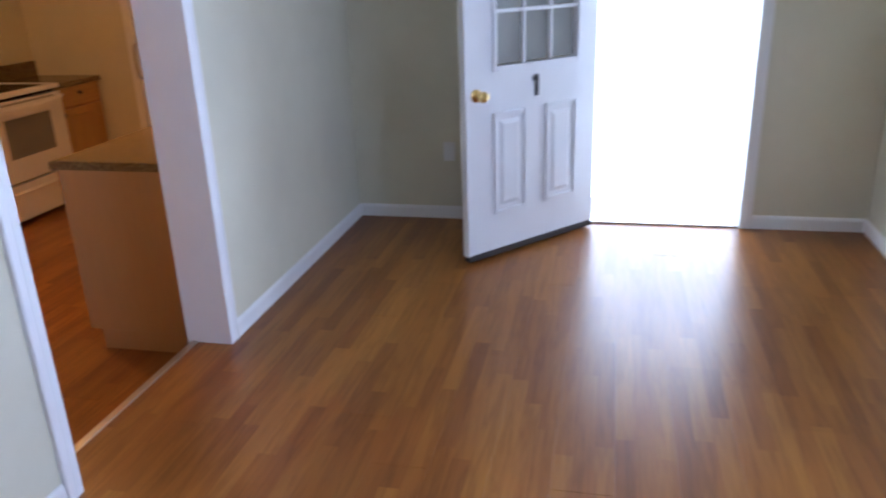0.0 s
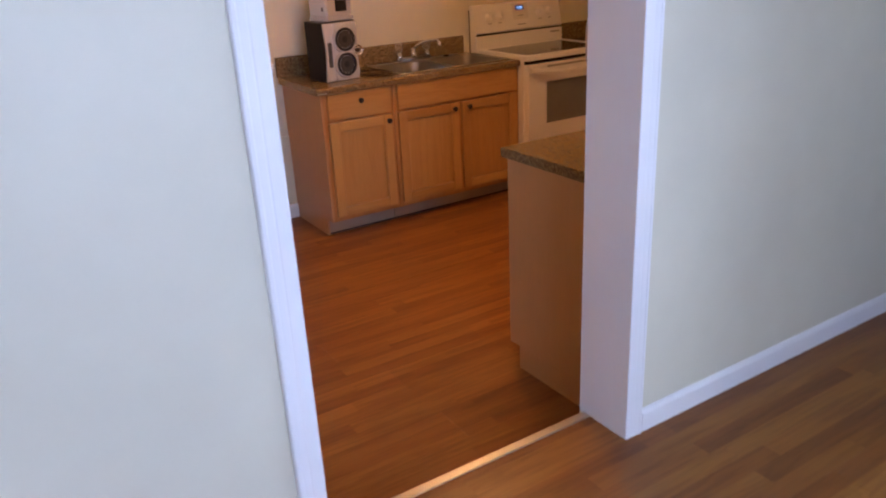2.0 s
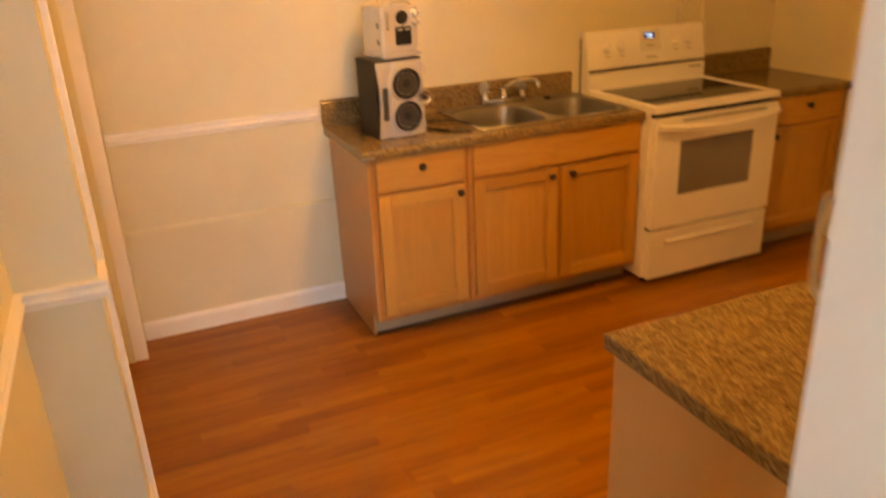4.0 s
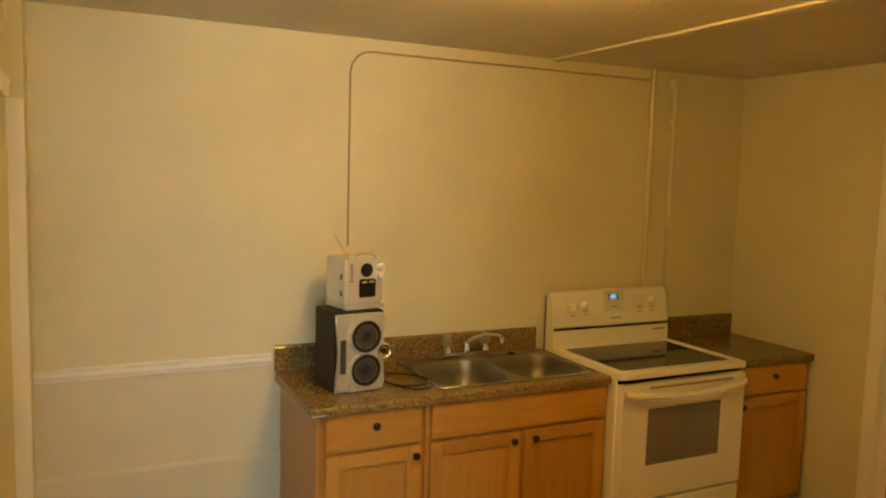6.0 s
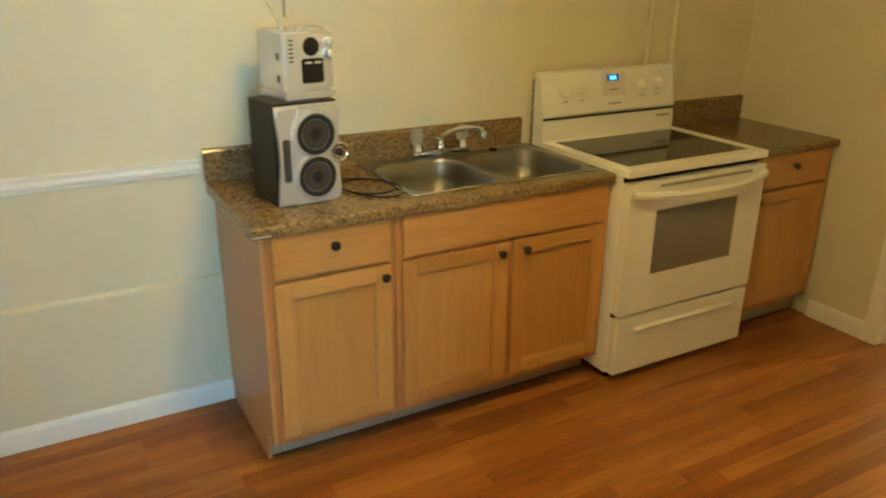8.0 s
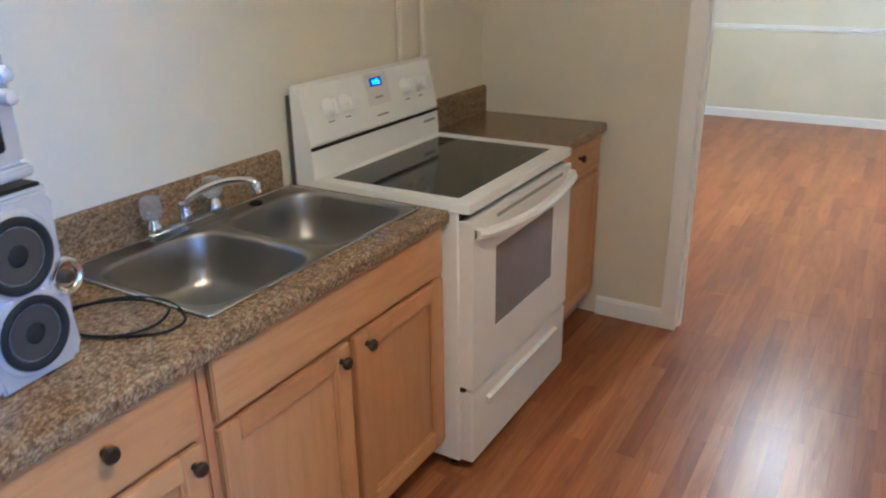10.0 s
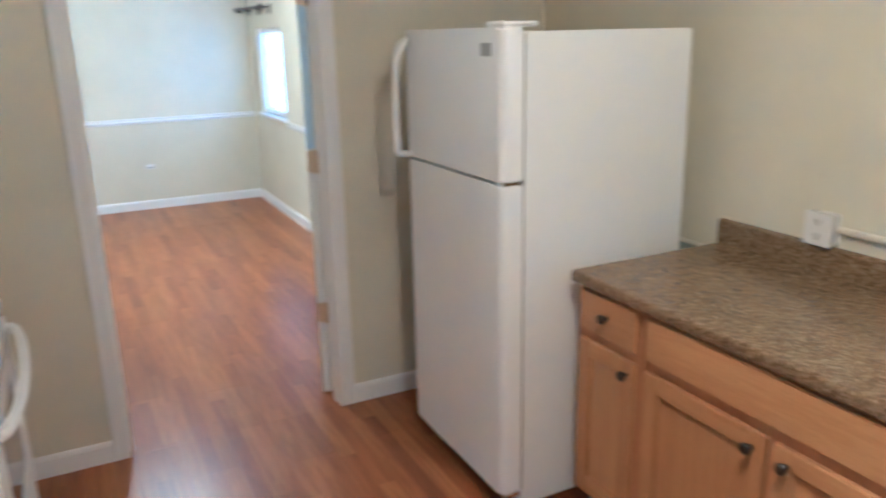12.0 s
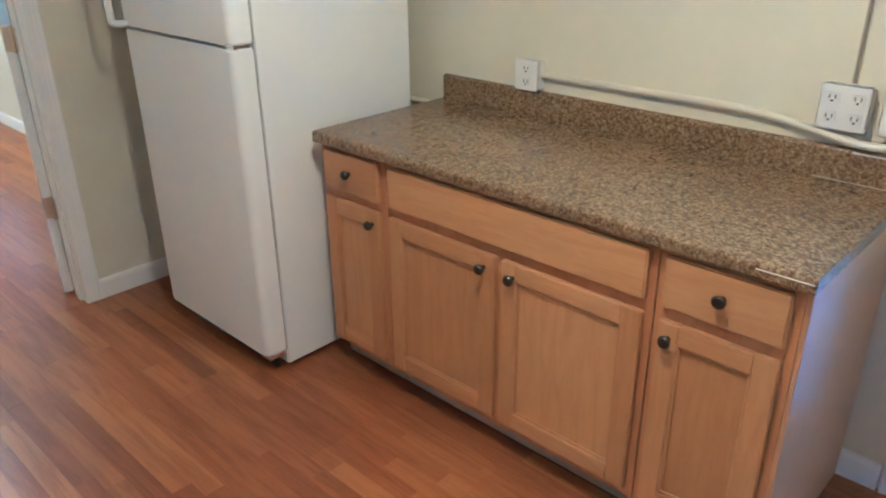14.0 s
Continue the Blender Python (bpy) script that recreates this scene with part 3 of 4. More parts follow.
for z in (0.25, 1.0, 1.78):
    part("hinge", boxes((-0.014, 0.002, 0.006, 0.03, z - 0.045, z + 0.045), bev=0.003), BRASS, fd, "brass hinge")

# back room door, folded back against the wall beyond
bd = thing("door_3", pose(DX1 - 0.002, NY + 0.128, KZ + 0.012, 0, 0, 68), "white back room door, blue daylight painted on its hinge edge, standing wide open", "door", kind="structure")
part("door_leaf", boxes((0.004, 0.80, 0, 0.040, 0, 2.03), bev=0.003), DOORP, bd)
# thin sheet that paints blue daylight on the upper edge
part("door_edge", boxes((0.0015, 0.0035, 0.002, 0.038, 1.17, 2.025)), EDGELIGHT, bd, "upper hinge edge with blue daylight put into its colour")
for z in (0.249, 0.955, 1.66):
    hg = thing("door_hinge", pose(DX1 - 0.002, NY + 0.124, z), "worn brass butt hinge on the doorway jamb", "hinge", "hinges of the back room doorway")
    part("leaf", boxes((-0.0015, 0.0015, -0.040, -0.004, -0.047, 0.047), bev=0.0008), DULLBRASS, hg, "leaf on the jamb")
    bm = boxes((-0.001, 0.0015, 0.001, 0.040, -0.047, 0.047), bev=0.0006)
    bmesh.ops.transform(bm, matrix=pose(0.001, 0.004, 0, 0, 0, 68), verts=bm.verts[:])
    part("leaf", bm, DULLBRASS, hg, "leaf on the door edge")
    part("pin", lathe(bmesh.new(), [(0.004, -0.054), (0.0070, -0.050), (0.0070, 0.050), (0.004, 0.054)], pose(-0.006, 0.0, 0), 12), DULLBRASS, hg, "", 40)


# windows
def window(name, m, w, h, label, sashes=2):
    wd = thing(name, m, label, "window", kind="structure")
    f = 0.045
    part("window_frame", boxes((0, f, 0, 0.06, 0, h), (w - f, w, 0, 0.06, 0, h), (f, w - f, 0, 0.06, 0, f), (f, w - f, 0, 0.06, h - f, h), bev=0.004), TRIM, wd)
    if sashes == 2:
        part("sash_bar", boxes((f, w - f, 0.012, 0.048, h / 2 - 0.02, h / 2 + 0.02), bev=0.003), TRIM, wd)
    part("window_sill", boxes((-0.05, w + 0.05, -0.075, 0.0, -0.028, 0.0), bev=0.006, seg=2), TRIM, wd)
    for z0, z1 in ((f, h / 2 - 0.02), (h / 2 + 0.02, h - f)) if sashes == 2 else ((f, h - f),):
        p = part("pane", boxes((f, w - f, 0.028, 0.032, z0, z1)), PANE, wd)
        p.visible_shadow = False
    return wd


window("window_1", pose(FXR + 0.03, WY1, WZ0, 0, 0, -90), WY1 - WY0, WZ1 - WZ0, "small white window blazing with daylight in the back room", 1)
window("window_2", pose(RX + 0.03, 2.10, 0.75, 0, 0, -90), 1.4, 1.15, "white living room window")

# ---- kitchen cabinets ----
CH = CT - 0.038 - KZ           # carcass height
KH = 0.105                     # kickboard height


def knob(parent, x, z):
    part("knob", lathe(bmesh.new(), [(0.008, 0), (0.006, 0.010), (0.008, 0.014), (0.0155, 0.017), (0.0165, 0.023), (0.013, 0.028), (0.005, 0.030)], pose(x, -0.020, z, 90, 0, 0), 16), KNOB, parent, "dark bronze round knob", 40)


def slab_front(x0, x1, z0, z1):
    """A drawer front with eased edges."""
    return boxes((x0, x1, -0.019, 0.0, z0, z1), bev=0.004, seg=2)


def door_front(cab, x0, x1, z0, z1, knob_x, knob_z, r=0.055):
    """A framed door: two stiles, two rails and a recessed panel."""
    d = part("door", boxes((x0 + r - 0.004, x1 - r + 0.004, -0.007, -0.001, z0 + r - 0.004, z1 - r + 0.004)), MAPLE, cab, "framed maple door panel")
    for a, b in ((x0, x0 + r), (x1 - r, x1)):
        part("stile", boxes((a, b, -0.020, 0.0, z0, z1), bev=0.003, seg=2), MAPLE, d)
    for a, b in ((z0, z0 + r), (z1 - r, z1)):
        part("rail", boxes((x0 + r, x1 - r, -0.0195, 0.0, a, b), bev=0.003, seg=2), MAPLEH, d)
    bead = 0.008
    part("bead", boxes((x0 + r, x0 + r + bead, -0.015, -0.008, z0 + r, z1 - r), (x1 - r - bead, x1 - r, -0.015, -0.008, z0 + r, z1 - r),
         (x0 + r + bead, x1 - r - bead, -0.015, -0.008, z0 + r, z0 + r + bead), (x0 + r + bead, x1 - r - bead, -0.015, -0.008, z1 - r - bead, z1 - r), bev=0.002), MAPLE, d)
    knob(d, knob_x, knob_z)
    return d


def cabinet(name, m, w, d, label, drawers, doors, recess=0.05, hollow=False, low=0.0, kh=KH):
    """A base unit; front towards local -y, x along its width, z from the floor."""
    cab = thing(name, m, label, "cabinet", "kitchen base cabinets")
    if hollow:
        part("carcass", boxes((0.002, 0.018, 0.022, d, KH, CH), (w - 0.018, w - 0.002, 0.022, d, KH, CH), (0.018, w - 0.018, 0.022, d, KH, KH + 0.016), (0.018, w - 0.018, d - 0.006, d, KH + 0.016, CH)), SIDE, cab)
    else:
        part("carcass", boxes((0.002, w - 0.002, 0.022, d, kh, CH)), SIDE, cab)
    part("kickboard", boxes((0.001, w - 0.001, recess, recess + 0.016, 0.014, kh - 0.001), bev=0.001), KICK, cab, "grey-brown worn kickboard")
    # dark strip stands in for shade in the slit under the kickboard
    part("kick_gap", boxes((0.001, w - 0.001, recess + 0.008, recess + 0.020, 0.0, 0.0138)), SUB, cab, "black strip put in for the shade under the kickboard")
    f = 0.04
    part("face_frame", boxes((0.001, f, 0.0, 0.022, kh, CH), (w - f, w - 0.001, 0.0, 0.022, kh, CH), (f, w - f, 0.0, 0.022, kh, kh + 0.03), (f, w - f, 0.0, 0.022, CH - 0.035, CH),
         (f, w - f, 0.0, 0.022, 0.675 - low, 0.725 - low)), MAPLEF, cab, "reddish maple face frame")
    if len(doors) > 1:
        mid = (doors[0][1] + doors[1][0]) / 2
        part("centre_stile", boxes((mid - 0.03, mid + 0.03, 0.0, 0.0215, kh + 0.03, 0.675 - low)), MAPLEF, cab)
    for x0, x1, has_knob in drawers:
        dr = part("drawer", slab_front(x0, x1, 0.716, 0.868 - low), MAPLEH, cab, "plain maple drawer front")
        if has_knob:
            knob(dr, (x0 + x1) / 2, 0.81 - 1.2 * low)
    for x0, x1, kx in doors:
        door_front(cab, x0, x1, kh + 0.03, 0.700 - low, kx, 0.664 - 1.4 * low)
    return cab


def along_sink(y, front=-4.205):
    return pose(front, y, KZ, 0, 0, 90)


def along_partition(y, front=-2.415):
    return pose(front, y, KZ, 0, 0, -90)


cb = cabinet("base_cabinet", along_sink(2.83), 0.45, 0.57, "honey maple base cabinet with drawer beside the sink", [(0.022, 0.428, True)], [(0.022, 0.428, 0.40)], 0.085)
part("side_panel", boxes((-0.012, 0.0, 0.0, 0.57, KH, CH), (-0.012, 0.0, 0.085, 0.57, 0.0, KH)), SIDE, cb, "pale wood-look side panel down to the floor")
cabinet("sink_cabinet", along_sink(3.282), 0.935, 0.57, "honey maple sink base cabinet with false front", [(0.022, 0.913, False)], [(0.022, 0.455, 0.417), (0.478, 0.913, 0.525)], 0.085, True)
cabinet("corner_cabinet", along_sink(5.005), 0.565, 0.57, "honey maple base cabinet between stove and wall", [(0.022, 0.543, True)], [(0.022, 0.543, 0.06)])
cabinet("base_cabinet", along_partition(4.405), 0.315, 0.62, "narrow honey maple base cabinet by the refrigerator", [(0.022, 0.293, True)], [(0.022, 0.293, 0.262)], 0.06, False, 0.018, 0.098)
cabinet("base_cabinet", along_partition(4.088), 0.955, 0.62, "wide honey maple base cabinet with two doors", [(0.022, 0.933, False)], [(0.022, 0.466, 0.425), (0.489, 0.933, 0.532)], 0.06, False, 0.018, 0.098)
cb = cabinet("base_cabinet", along_partition(3.131), 0.335, 0.62, "honey maple base cabinet with drawer at the counter end", [(0.022, 0.313, True)], [(0.022, 0.313, 0.052)], 0.06, False, 0.018, 0.098)
part("side_panel", boxes((0.335, 0.347, 0.0, 0.62, 0.098, CH), (0.335, 0.347, 0.06, 0.62, 0.0, 0.098), bev=0.0008), SIDE, cb, "pale wood-look end panel")


def nosing(depth, th=0.038, r=0.012):
    """Outline of a worktop, front at u = 0, with rounded front edges."""
    pts = [(depth, 0), (depth, th)]
    for k in range(5):
        a = math.pi / 2 + k / 4 * math.pi / 2
        pts.append((r + r * math.cos(a), th - r + r * math.sin(a)))
    for k in range(4):
        a = math.pi + k / 3 * math.pi / 2
        pts.append((0.006 + 0.006 * math.cos(a), 0.006 + 0.006 * math.sin(a)))
    return pts


SPLASH = [(0, 0), (0.020, 0), (0.020, 0.108), (0.016, 0.116), (0.009, 0.120), (0, 0.120)]
# sink counter, cut out for the basins
SX0, SX1, SB, SF = 3.375, 4.185, -4.745, -4.255
UP = Vector((0, 0, 1))


def top_run(bm, front, depth, y0, y1, sign):
    prism(bm, nosing(depth), y0, y1, axes(Vector((-sign, 0, 0)), UP, Vector((0, 1, 0)), (front, 0, CT - 0.038)))


ct = thing("worktop", pose(0, 0, 0), "brown granite-look laminate worktop with the sink let in", "worktop")
bm = bmesh.new()
FR = -4.172
top_run(bm, FR, FR - SW - 0.020, 2.79, SX0 + 0.012, 1)
part("slab", bm, TOP, ct)
bm = bmesh.new()
top_run(bm, FR, FR - SF - 0.012 + 0.024, SX0 + 0.012, SX1 - 0.012, 1)
part("slab", bm, TOP, ct)
bm = bmesh.new()
top_run(bm, FR, FR - SW - 0.020, SX1 - 0.012, 4.213, 1)
part("slab", bm, TOP, ct)
part("slab", boxes((SW + 0.020, SB + 0.012, SX0 + 0.012, SX1 - 0.012, CT - 0.038, CT)), TOP, ct)
bm = bmesh.new()
prism(bm, SPLASH, 2.79, 4.172, axes(Vector((1, 0, 0)), UP, Vector((0, -1, 0)), (SW, 0, CT)) @ Matrix.Diagonal((1, 1, -1, 1)))
part("backsplash", bm, TOP, ct, "matching low backsplash")
ct2 = thing("worktop", pose(0, 0, 0), "brown granite-look worktop corner beside the stove", "worktop")
bm = bmesh.new()
top_run(bm, FR, FR - SW - 0.020, 5.002, NY - 0.001, 1)
part("slab", bm, TOP, ct2)
bm = bmesh.new()
prism(bm, SPLASH, 5.002, NY - 0.001, axes(Vector((1, 0, 0)), UP, Vector((0, 1, 0)), (SW, 0, CT)))
part("backsplash", bm, TOP, ct2)
ct3 = thing("worktop", pose(0, 0, 0), "long brown granite-look laminate worktop along the partition", "worktop")
bm = bmesh.new()
F2 = -2.447
top_run(bm, F2, PK - F2 - 0.020, 2.777, 4.415, -1)
part("slab", bm, TOP, ct3)
bm = bmesh.new()
prism(bm, SPLASH, 2.777, 4.415, axes(Vector((-1, 0, 0)), UP, Vector((0, 1, 0)), (PK, 0, CT)) @ Matrix.Diagonal((1, 0.75, 1, 1)))
part("backsplash", bm, TOP, ct3)
part("end_cap", boxes((F2 + 0.004, PK, 2.775, 2.7768, CT - 0.036, CT - 0.002)), TOP, ct3, "glued end strip")
part("caulk", boxes((PK - 0.0245, PK - 0.0202, 2.779, 3.02, CT + 0.0002, CT + 0.0030), bev=0.001), CAULK, ct3, "pale bead of caulk at the joint")
# three thin pale strips paint the highlights on the worktop edges
part("worn_edge", boxes((PK - 0.0212, PK - 0.0150, 2.778, 2.93, CT + 0.0805, CT + 0.0845), bev=0.0008), GLINT, ct3, "pale strip painting a highlight on the backsplash edge")
part("worn_edge", boxes((F2 - 0.0012, F2 + 0.004, 2.778, 2.90, CT - 0.0165, CT - 0.0135), bev=0.0008), GLINT, ct3, "pale strip painting a highlight on the front edge")
part("worn_edge", boxes((FR - 0.004, FR + 0.0012, 2.791, 2.85, CT - 0.033, CT - 0.027), bev=0.0008), GLINT, ct, "pale strip painting a highlight on the front edge")


# ---- sink ----
def loop_rect(cx, cy, hx, hy, n):
    out = []
    for k in range(n):
        a = 2 * math.pi * (k + 0.5) / n
        c, s = math.cos(a), math.sin(a)
        t = 1 / max(abs(c), abs(s))
        out.append((cx + hx * c * t, cy + hy * s * t))
    return out


def loop_round(cx, cy, hx, hy, n, p=4.0):
    out = []
    for k in range(n):
        a = 2 * math.pi * (k + 0.5) / n
        c, s = math.cos(a), math.sin(a)
        t = (abs(c) ** p + abs(s) ** p) ** (-1 / p)
        out.append((cx + hx * c * t, cy + hy * s * t))
    return out


sink = thing("sink", pose(-4.50, 3.78, CT), "stainless steel double-bowl drop-in sink", "sink")


def basin(bm, cy, hy):
    n, cx, hx = 64, 0.026, 0.203
    outer = loop_rect(0.0, cy, 0.246, hy + 0.016, n)
    rings = [[(x, y, 0.0015) for x, y in outer], [(x, y, 0.005) for x, y in loop_rect(0.0, cy, 0.240, hy + 0.0155, n)]]
    for grow, z, p in ((0.008, 0.005, 4.5), (0.003, 0.003, 4.5), (0.0, -0.006, 4.5), (-0.006, -0.06, 4.5), (-0.014, -0.12, 4.2), (-0.03, -0.145, 3.6), (-0.06, -0.156, 3.0), (-0.11, -0.160, 2.4)):
        rings.append([(x, y, z) for x, y in loop_round(cx, cy, hx + grow, hy - 0.004 + grow, n, p)])
    rings.append([(cx + 0.042 * math.cos(2 * math.pi * (k + 0.5) / n), cy + 0.042 * math.sin(2 * math.pi * (k + 0.5) / n), -0.163) for k in range(n)])
    vs = [[bm.verts.new(p) for p in r] for r in rings]
    for a, b in zip(vs, vs[1:]):
        for k in range(n):
            bm.faces.new((a[k], a[(k + 1) % n], b[(k + 1) % n], b[k]))
    bm.faces.new(vs[-1])


for cy, hy in ((-0.2025, 0.1865), (0.2025, 0.1865)):
    bm = bmesh.new()
    basin(bm, cy, hy)
    bw = part("basin", bm, STEEL, sink, "", 50)
    part("drain", lathe(bmesh.new(), [(0.043, -0.162), (0.043, -0.159), (0.034, -0.158), (0.030, -0.161), (0.010, -0.1605)], pose(0.035, cy, 0), 24), CHROME, bw, "round drain strainer", 40)
bm = bmesh.new()
rim = [(0.238, -0.405), (0.246, -0.397), (0.246, 0.397), (0.238, 0.405), (-0.238, 0.405), (-0.246, 0.397), (-0.246, -0.397), (-0.238, -0.405), (0.238, -0.405)]
tube(bm, [(x, y, 0.0035) for x, y in rim], 0.0042, 8)
part("rim", bm, BRIGHT, sink, "bright rolled steel rim", 50)
fc = thing("faucet", pose(-4.708, 3.73, CT + 0.004), "chrome kitchen faucet with clear knob handles", "faucet")
part("deck_plate", smoothbox(-0.026, 0.026, -0.132, 0.132, 0.0, 0.034, 0.010), CHROME, fc, "", 40)
for y in (-0.105, 0.105):
    h = part("handle_stem", lathe(bmesh.new(), [(0.021, 0.030), (0.021, 0.044), (0.016, 0.052), (0.014, 0.068)], pose(0, y, 0)), CHROME, fc, "", 40)
    part("handle", lathe(bmesh.new(), [(0.017, 0.062), (0.025, 0.068), (0.028, 0.094), (0.026, 0.116), (0.018, 0.121)], pose(0, y, 0), 12), ACRYL, h, "clear acrylic handle", 30)
part("spout_hub", lathe(bmesh.new(), [(0.021, 0.030), (0.021, 0.050), (0.017, 0.058), (0.017, 0.076), (0.010, 0.082)], pose(0, 0, 0)), CHROME, fc, "", 40)
bm = bmesh.new()
tube(bm, curve([(0.0, 0.0, 0.060), (0.012, 0.010, 0.086), (0.052, 0.036, 0.114), (0.105, 0.068, 0.132), (0.150, 0.094, 0.134), (0.166, 0.103, 0.126)]), 0.0095, 12)
sp = part("spout", bm, CHROME, fc, "", 40)
part("aerator", lathe(bmesh.new(), [(0.012, 0), (0.012, 0.024), (0.010, 0.028)], pose(0.166, 0.104, 0.100)), CHROME, sp, "", 40)
solid("sprayer_hole_cap", lathe(bmesh.new(), [(0.020, 0), (0.020, 0.005), (0.014, 0.009), (0.004, 0.010)], pose(-4.70, 3.985, CT + 0.005)), BLACK, "small black hole cover on the sink rim", "hole cover", smooth=40)

# ---- stove ----
st = thing("stove", pose(-4.115, 4.222, KZ, 0, 0, 90), "white electric range with black glass cooktop", "stove")
SWD = 0.771                    # width; front at local y = 0, back at 0.66
part("body", boxes((0.0, SWD, 0.035, 0.655, 0.04, 0.895), bev=0.004), WHITE, st)
for x in (0.05, SWD - 0.05):
    for y in (0.08, 0.6):
        part("foot", lathe(bmesh.new(), [(0.018, 0), (0.018, 0.012), (0.010, 0.014), (0.010, 0.042)], pose(x, y, 0), 12), BLACK, st)
# cooktop frame with glass let in
bm = holed((-0.004, SWD + 0.004, -0.006, 0.555), (0.045, SWD - 0.045, 0.055, 0.525), 0.897, 0.928)
bmesh.ops.bevel(bm, geom=bm.edges[:], offset=0.003, segments=2, affect="EDGES", clamp_overlap=True)
part("cooktop_frame", bm, WHITE, st)
gl = part("glass_top", boxes((0.045, SWD - 0.045, 0.055, 0.525, 0.905, 0.9245)), GLASSTOP, st, "shiny black ceramic glass")
for cx, cy, r in ((0.2, 0.18, 0.105), (0.56, 0.18, 0.085), (0.2, 0.41, 0.08), (0.56, 0.41, 0.1)):
    bm = bmesh.new()
    for k in range(40):
        a, b = 2 * math.pi * k / 40, 2 * math.pi * (k + 1) / 40
        q = [(cx + rr * math.cos(t), cy + rr * math.sin(t), 0.92462) for rr, t in ((r, a), (r, b), (r - 0.0015, b), (r - 0.0015, a))]
        bm.faces.new([bm.verts.new(p) for p in q])
    part("burner_ring", bm, enamel("burner_print", (0.07, 0.07, 0.07), 0.3), gl, "thin grey printed burner ring")
# backguard, a leaning panel over a groove blackened for its shade
G = [(0.555, 0.900), (0.632, 0.900), (0.632, 1.214), (0.622, 1.220), (0.600, 1.212), (0.560, 1.035), (0.566, 1.030), (0.566, 1.018), (0.560, 1.014)]
bm = bmesh.new()
prism(bm, G, 0.0, SWD, axes(Vector((0, 1, 0)), Vector((0, 0, 1)), Vector((1, 0, 0))))
bg = part("backguard", bm, WHITE, st)
# plain dark grey strip at the rear of the backguard
part("back_housing", boxes((0.006, SWD - 0.006, 0.633, 0.658, 0.896, 1.185), bev=0.002), BACKSTRIP, bg, "dark grey strip behind the backguard")
part("shadow_gap", boxes((0.004, SWD - 0.004, 0.5585, 0.5655, 1.0165, 1.0265)), BLACK, bg, "black strip for the shade under the control panel")


def on_panel(x, h, out=0.0):
    """A frame on the leaning control panel: z points out of it."""
    return axes(Vector((1, 0, 0)), Vector((0, 0.2204, 0.9754)), Vector((0, -0.9754, 0.2204)), (x, 0.560 + 0.226 * h, 1.035 + h)) @ Matrix.Translation((0, 0, out))


for x in (0.125, 0.215, 0.575, 0.665):
    bm = bmesh.new()
    lathe(bm, [(0.031, 0), (0.031, 0.004), (0.026, 0.009), (0.023, 0.028), (0.018, 0.033)], on_panel(x, 0.10), 24)
    kb = part("knob", bm, WHITE, bg, "white control knob", 40)
    bm = bmesh.new()
    bmesh.ops.create_cube(bm, size=1, matrix=on_panel(x, 0.10, 0.034) @ Matrix.Diagonal((0.012, 0.048, 0.020, 1)))
    part("knob_grip", bm, WHITE, kb)
    bm = bmesh.new()
    bmesh.ops.create_cube(bm, size=1, matrix=on_panel(x, 0.055, 0.001) @ Matrix.Diagonal((0.030, 0.005, 0.001, 1)))
    part("printed_mark", bm, GREY, bg, "small grey print")
bm = bmesh.new()
bmesh.ops.create_cube(bm, size=1, matrix=on_panel(0.405, 0.118, 0.001) @ Matrix.Diagonal((0.135, 0.110, 0.0015, 1)))
pd = part("display_panel", bm, enamel("display_bezel", (0.70, 0.69, 0.66), 0.3), bg, "pale display bezel")
bm = bmesh.new()
bmesh.ops.create_cube(bm, size=1, matrix=on_panel(0.400, 0.142, 0.0025) @ Matrix.Diagonal((0.070, 0.030, 0.002, 1)))
dsp = part("display", bm, BLUE, pd, "blue lit clock display")
bm = bmesh.new()
for dx in (-0.016, -0.001, 0.012):
    for ox, oh, w, h in ((-0.0034, 0.0035, 0.0018, 0.006), (0.0034, 0.0035, 0.0018, 0.006), (-0.0034, -0.0035, 0.0018, 0.006), (0.0034, -0.0035, 0.0018, 0.006), (0, 0.0075, 0.006, 0.0018), (0, 0, 0.006, 0.0018), (0, -0.0075, 0.006, 0.0018)):
        bmesh.ops.create_cube(bm, size=1, matrix=on_panel(0.403 + dx + ox, 0.142 + oh, 0.004) @ Matrix.Diagonal((w, h, 0.001, 1)))
part("digits", bm, PALE, dsp, "pale lit digits")
for h, w in ((0.090, 0.05), (0.030, 0.07)):
    bm = bmesh.new()
    bmesh.ops.create_cube(bm, size=1, matrix=on_panel(0.405, h, 0.0022) @ Matrix.Diagonal((w, 0.007, 0.001, 1)))
    part("printed_mark", bm, GREY, bg)
part("badge", boxes((SWD - 0.11, SWD - 0.03, 0.5545, 0.556, 0.985, 0.995)), GREY, bg, "small grey maker's badge")
# oven door
od = part("oven_door", holed((0.006, SWD - 0.006, 0.318, 0.872), (0.155, SWD - 0.155, 0.478, 0.752), -0.012, 0.034, FRONT), WHITE, st, "white oven door")
part("oven_window", boxes((0.155, SWD - 0.155, -0.008, 0.030, 0.478, 0.752)), OVENWIN, od, "dark tinted oven window")
part("vent_strip", boxes((0.16, SWD - 0.09, -0.0135, -0.012, 0.845, 0.858), bev=0.0005), GREY, od, "grey vent slots above the handle")
bm = bmesh.new()
n = 28
rings = []
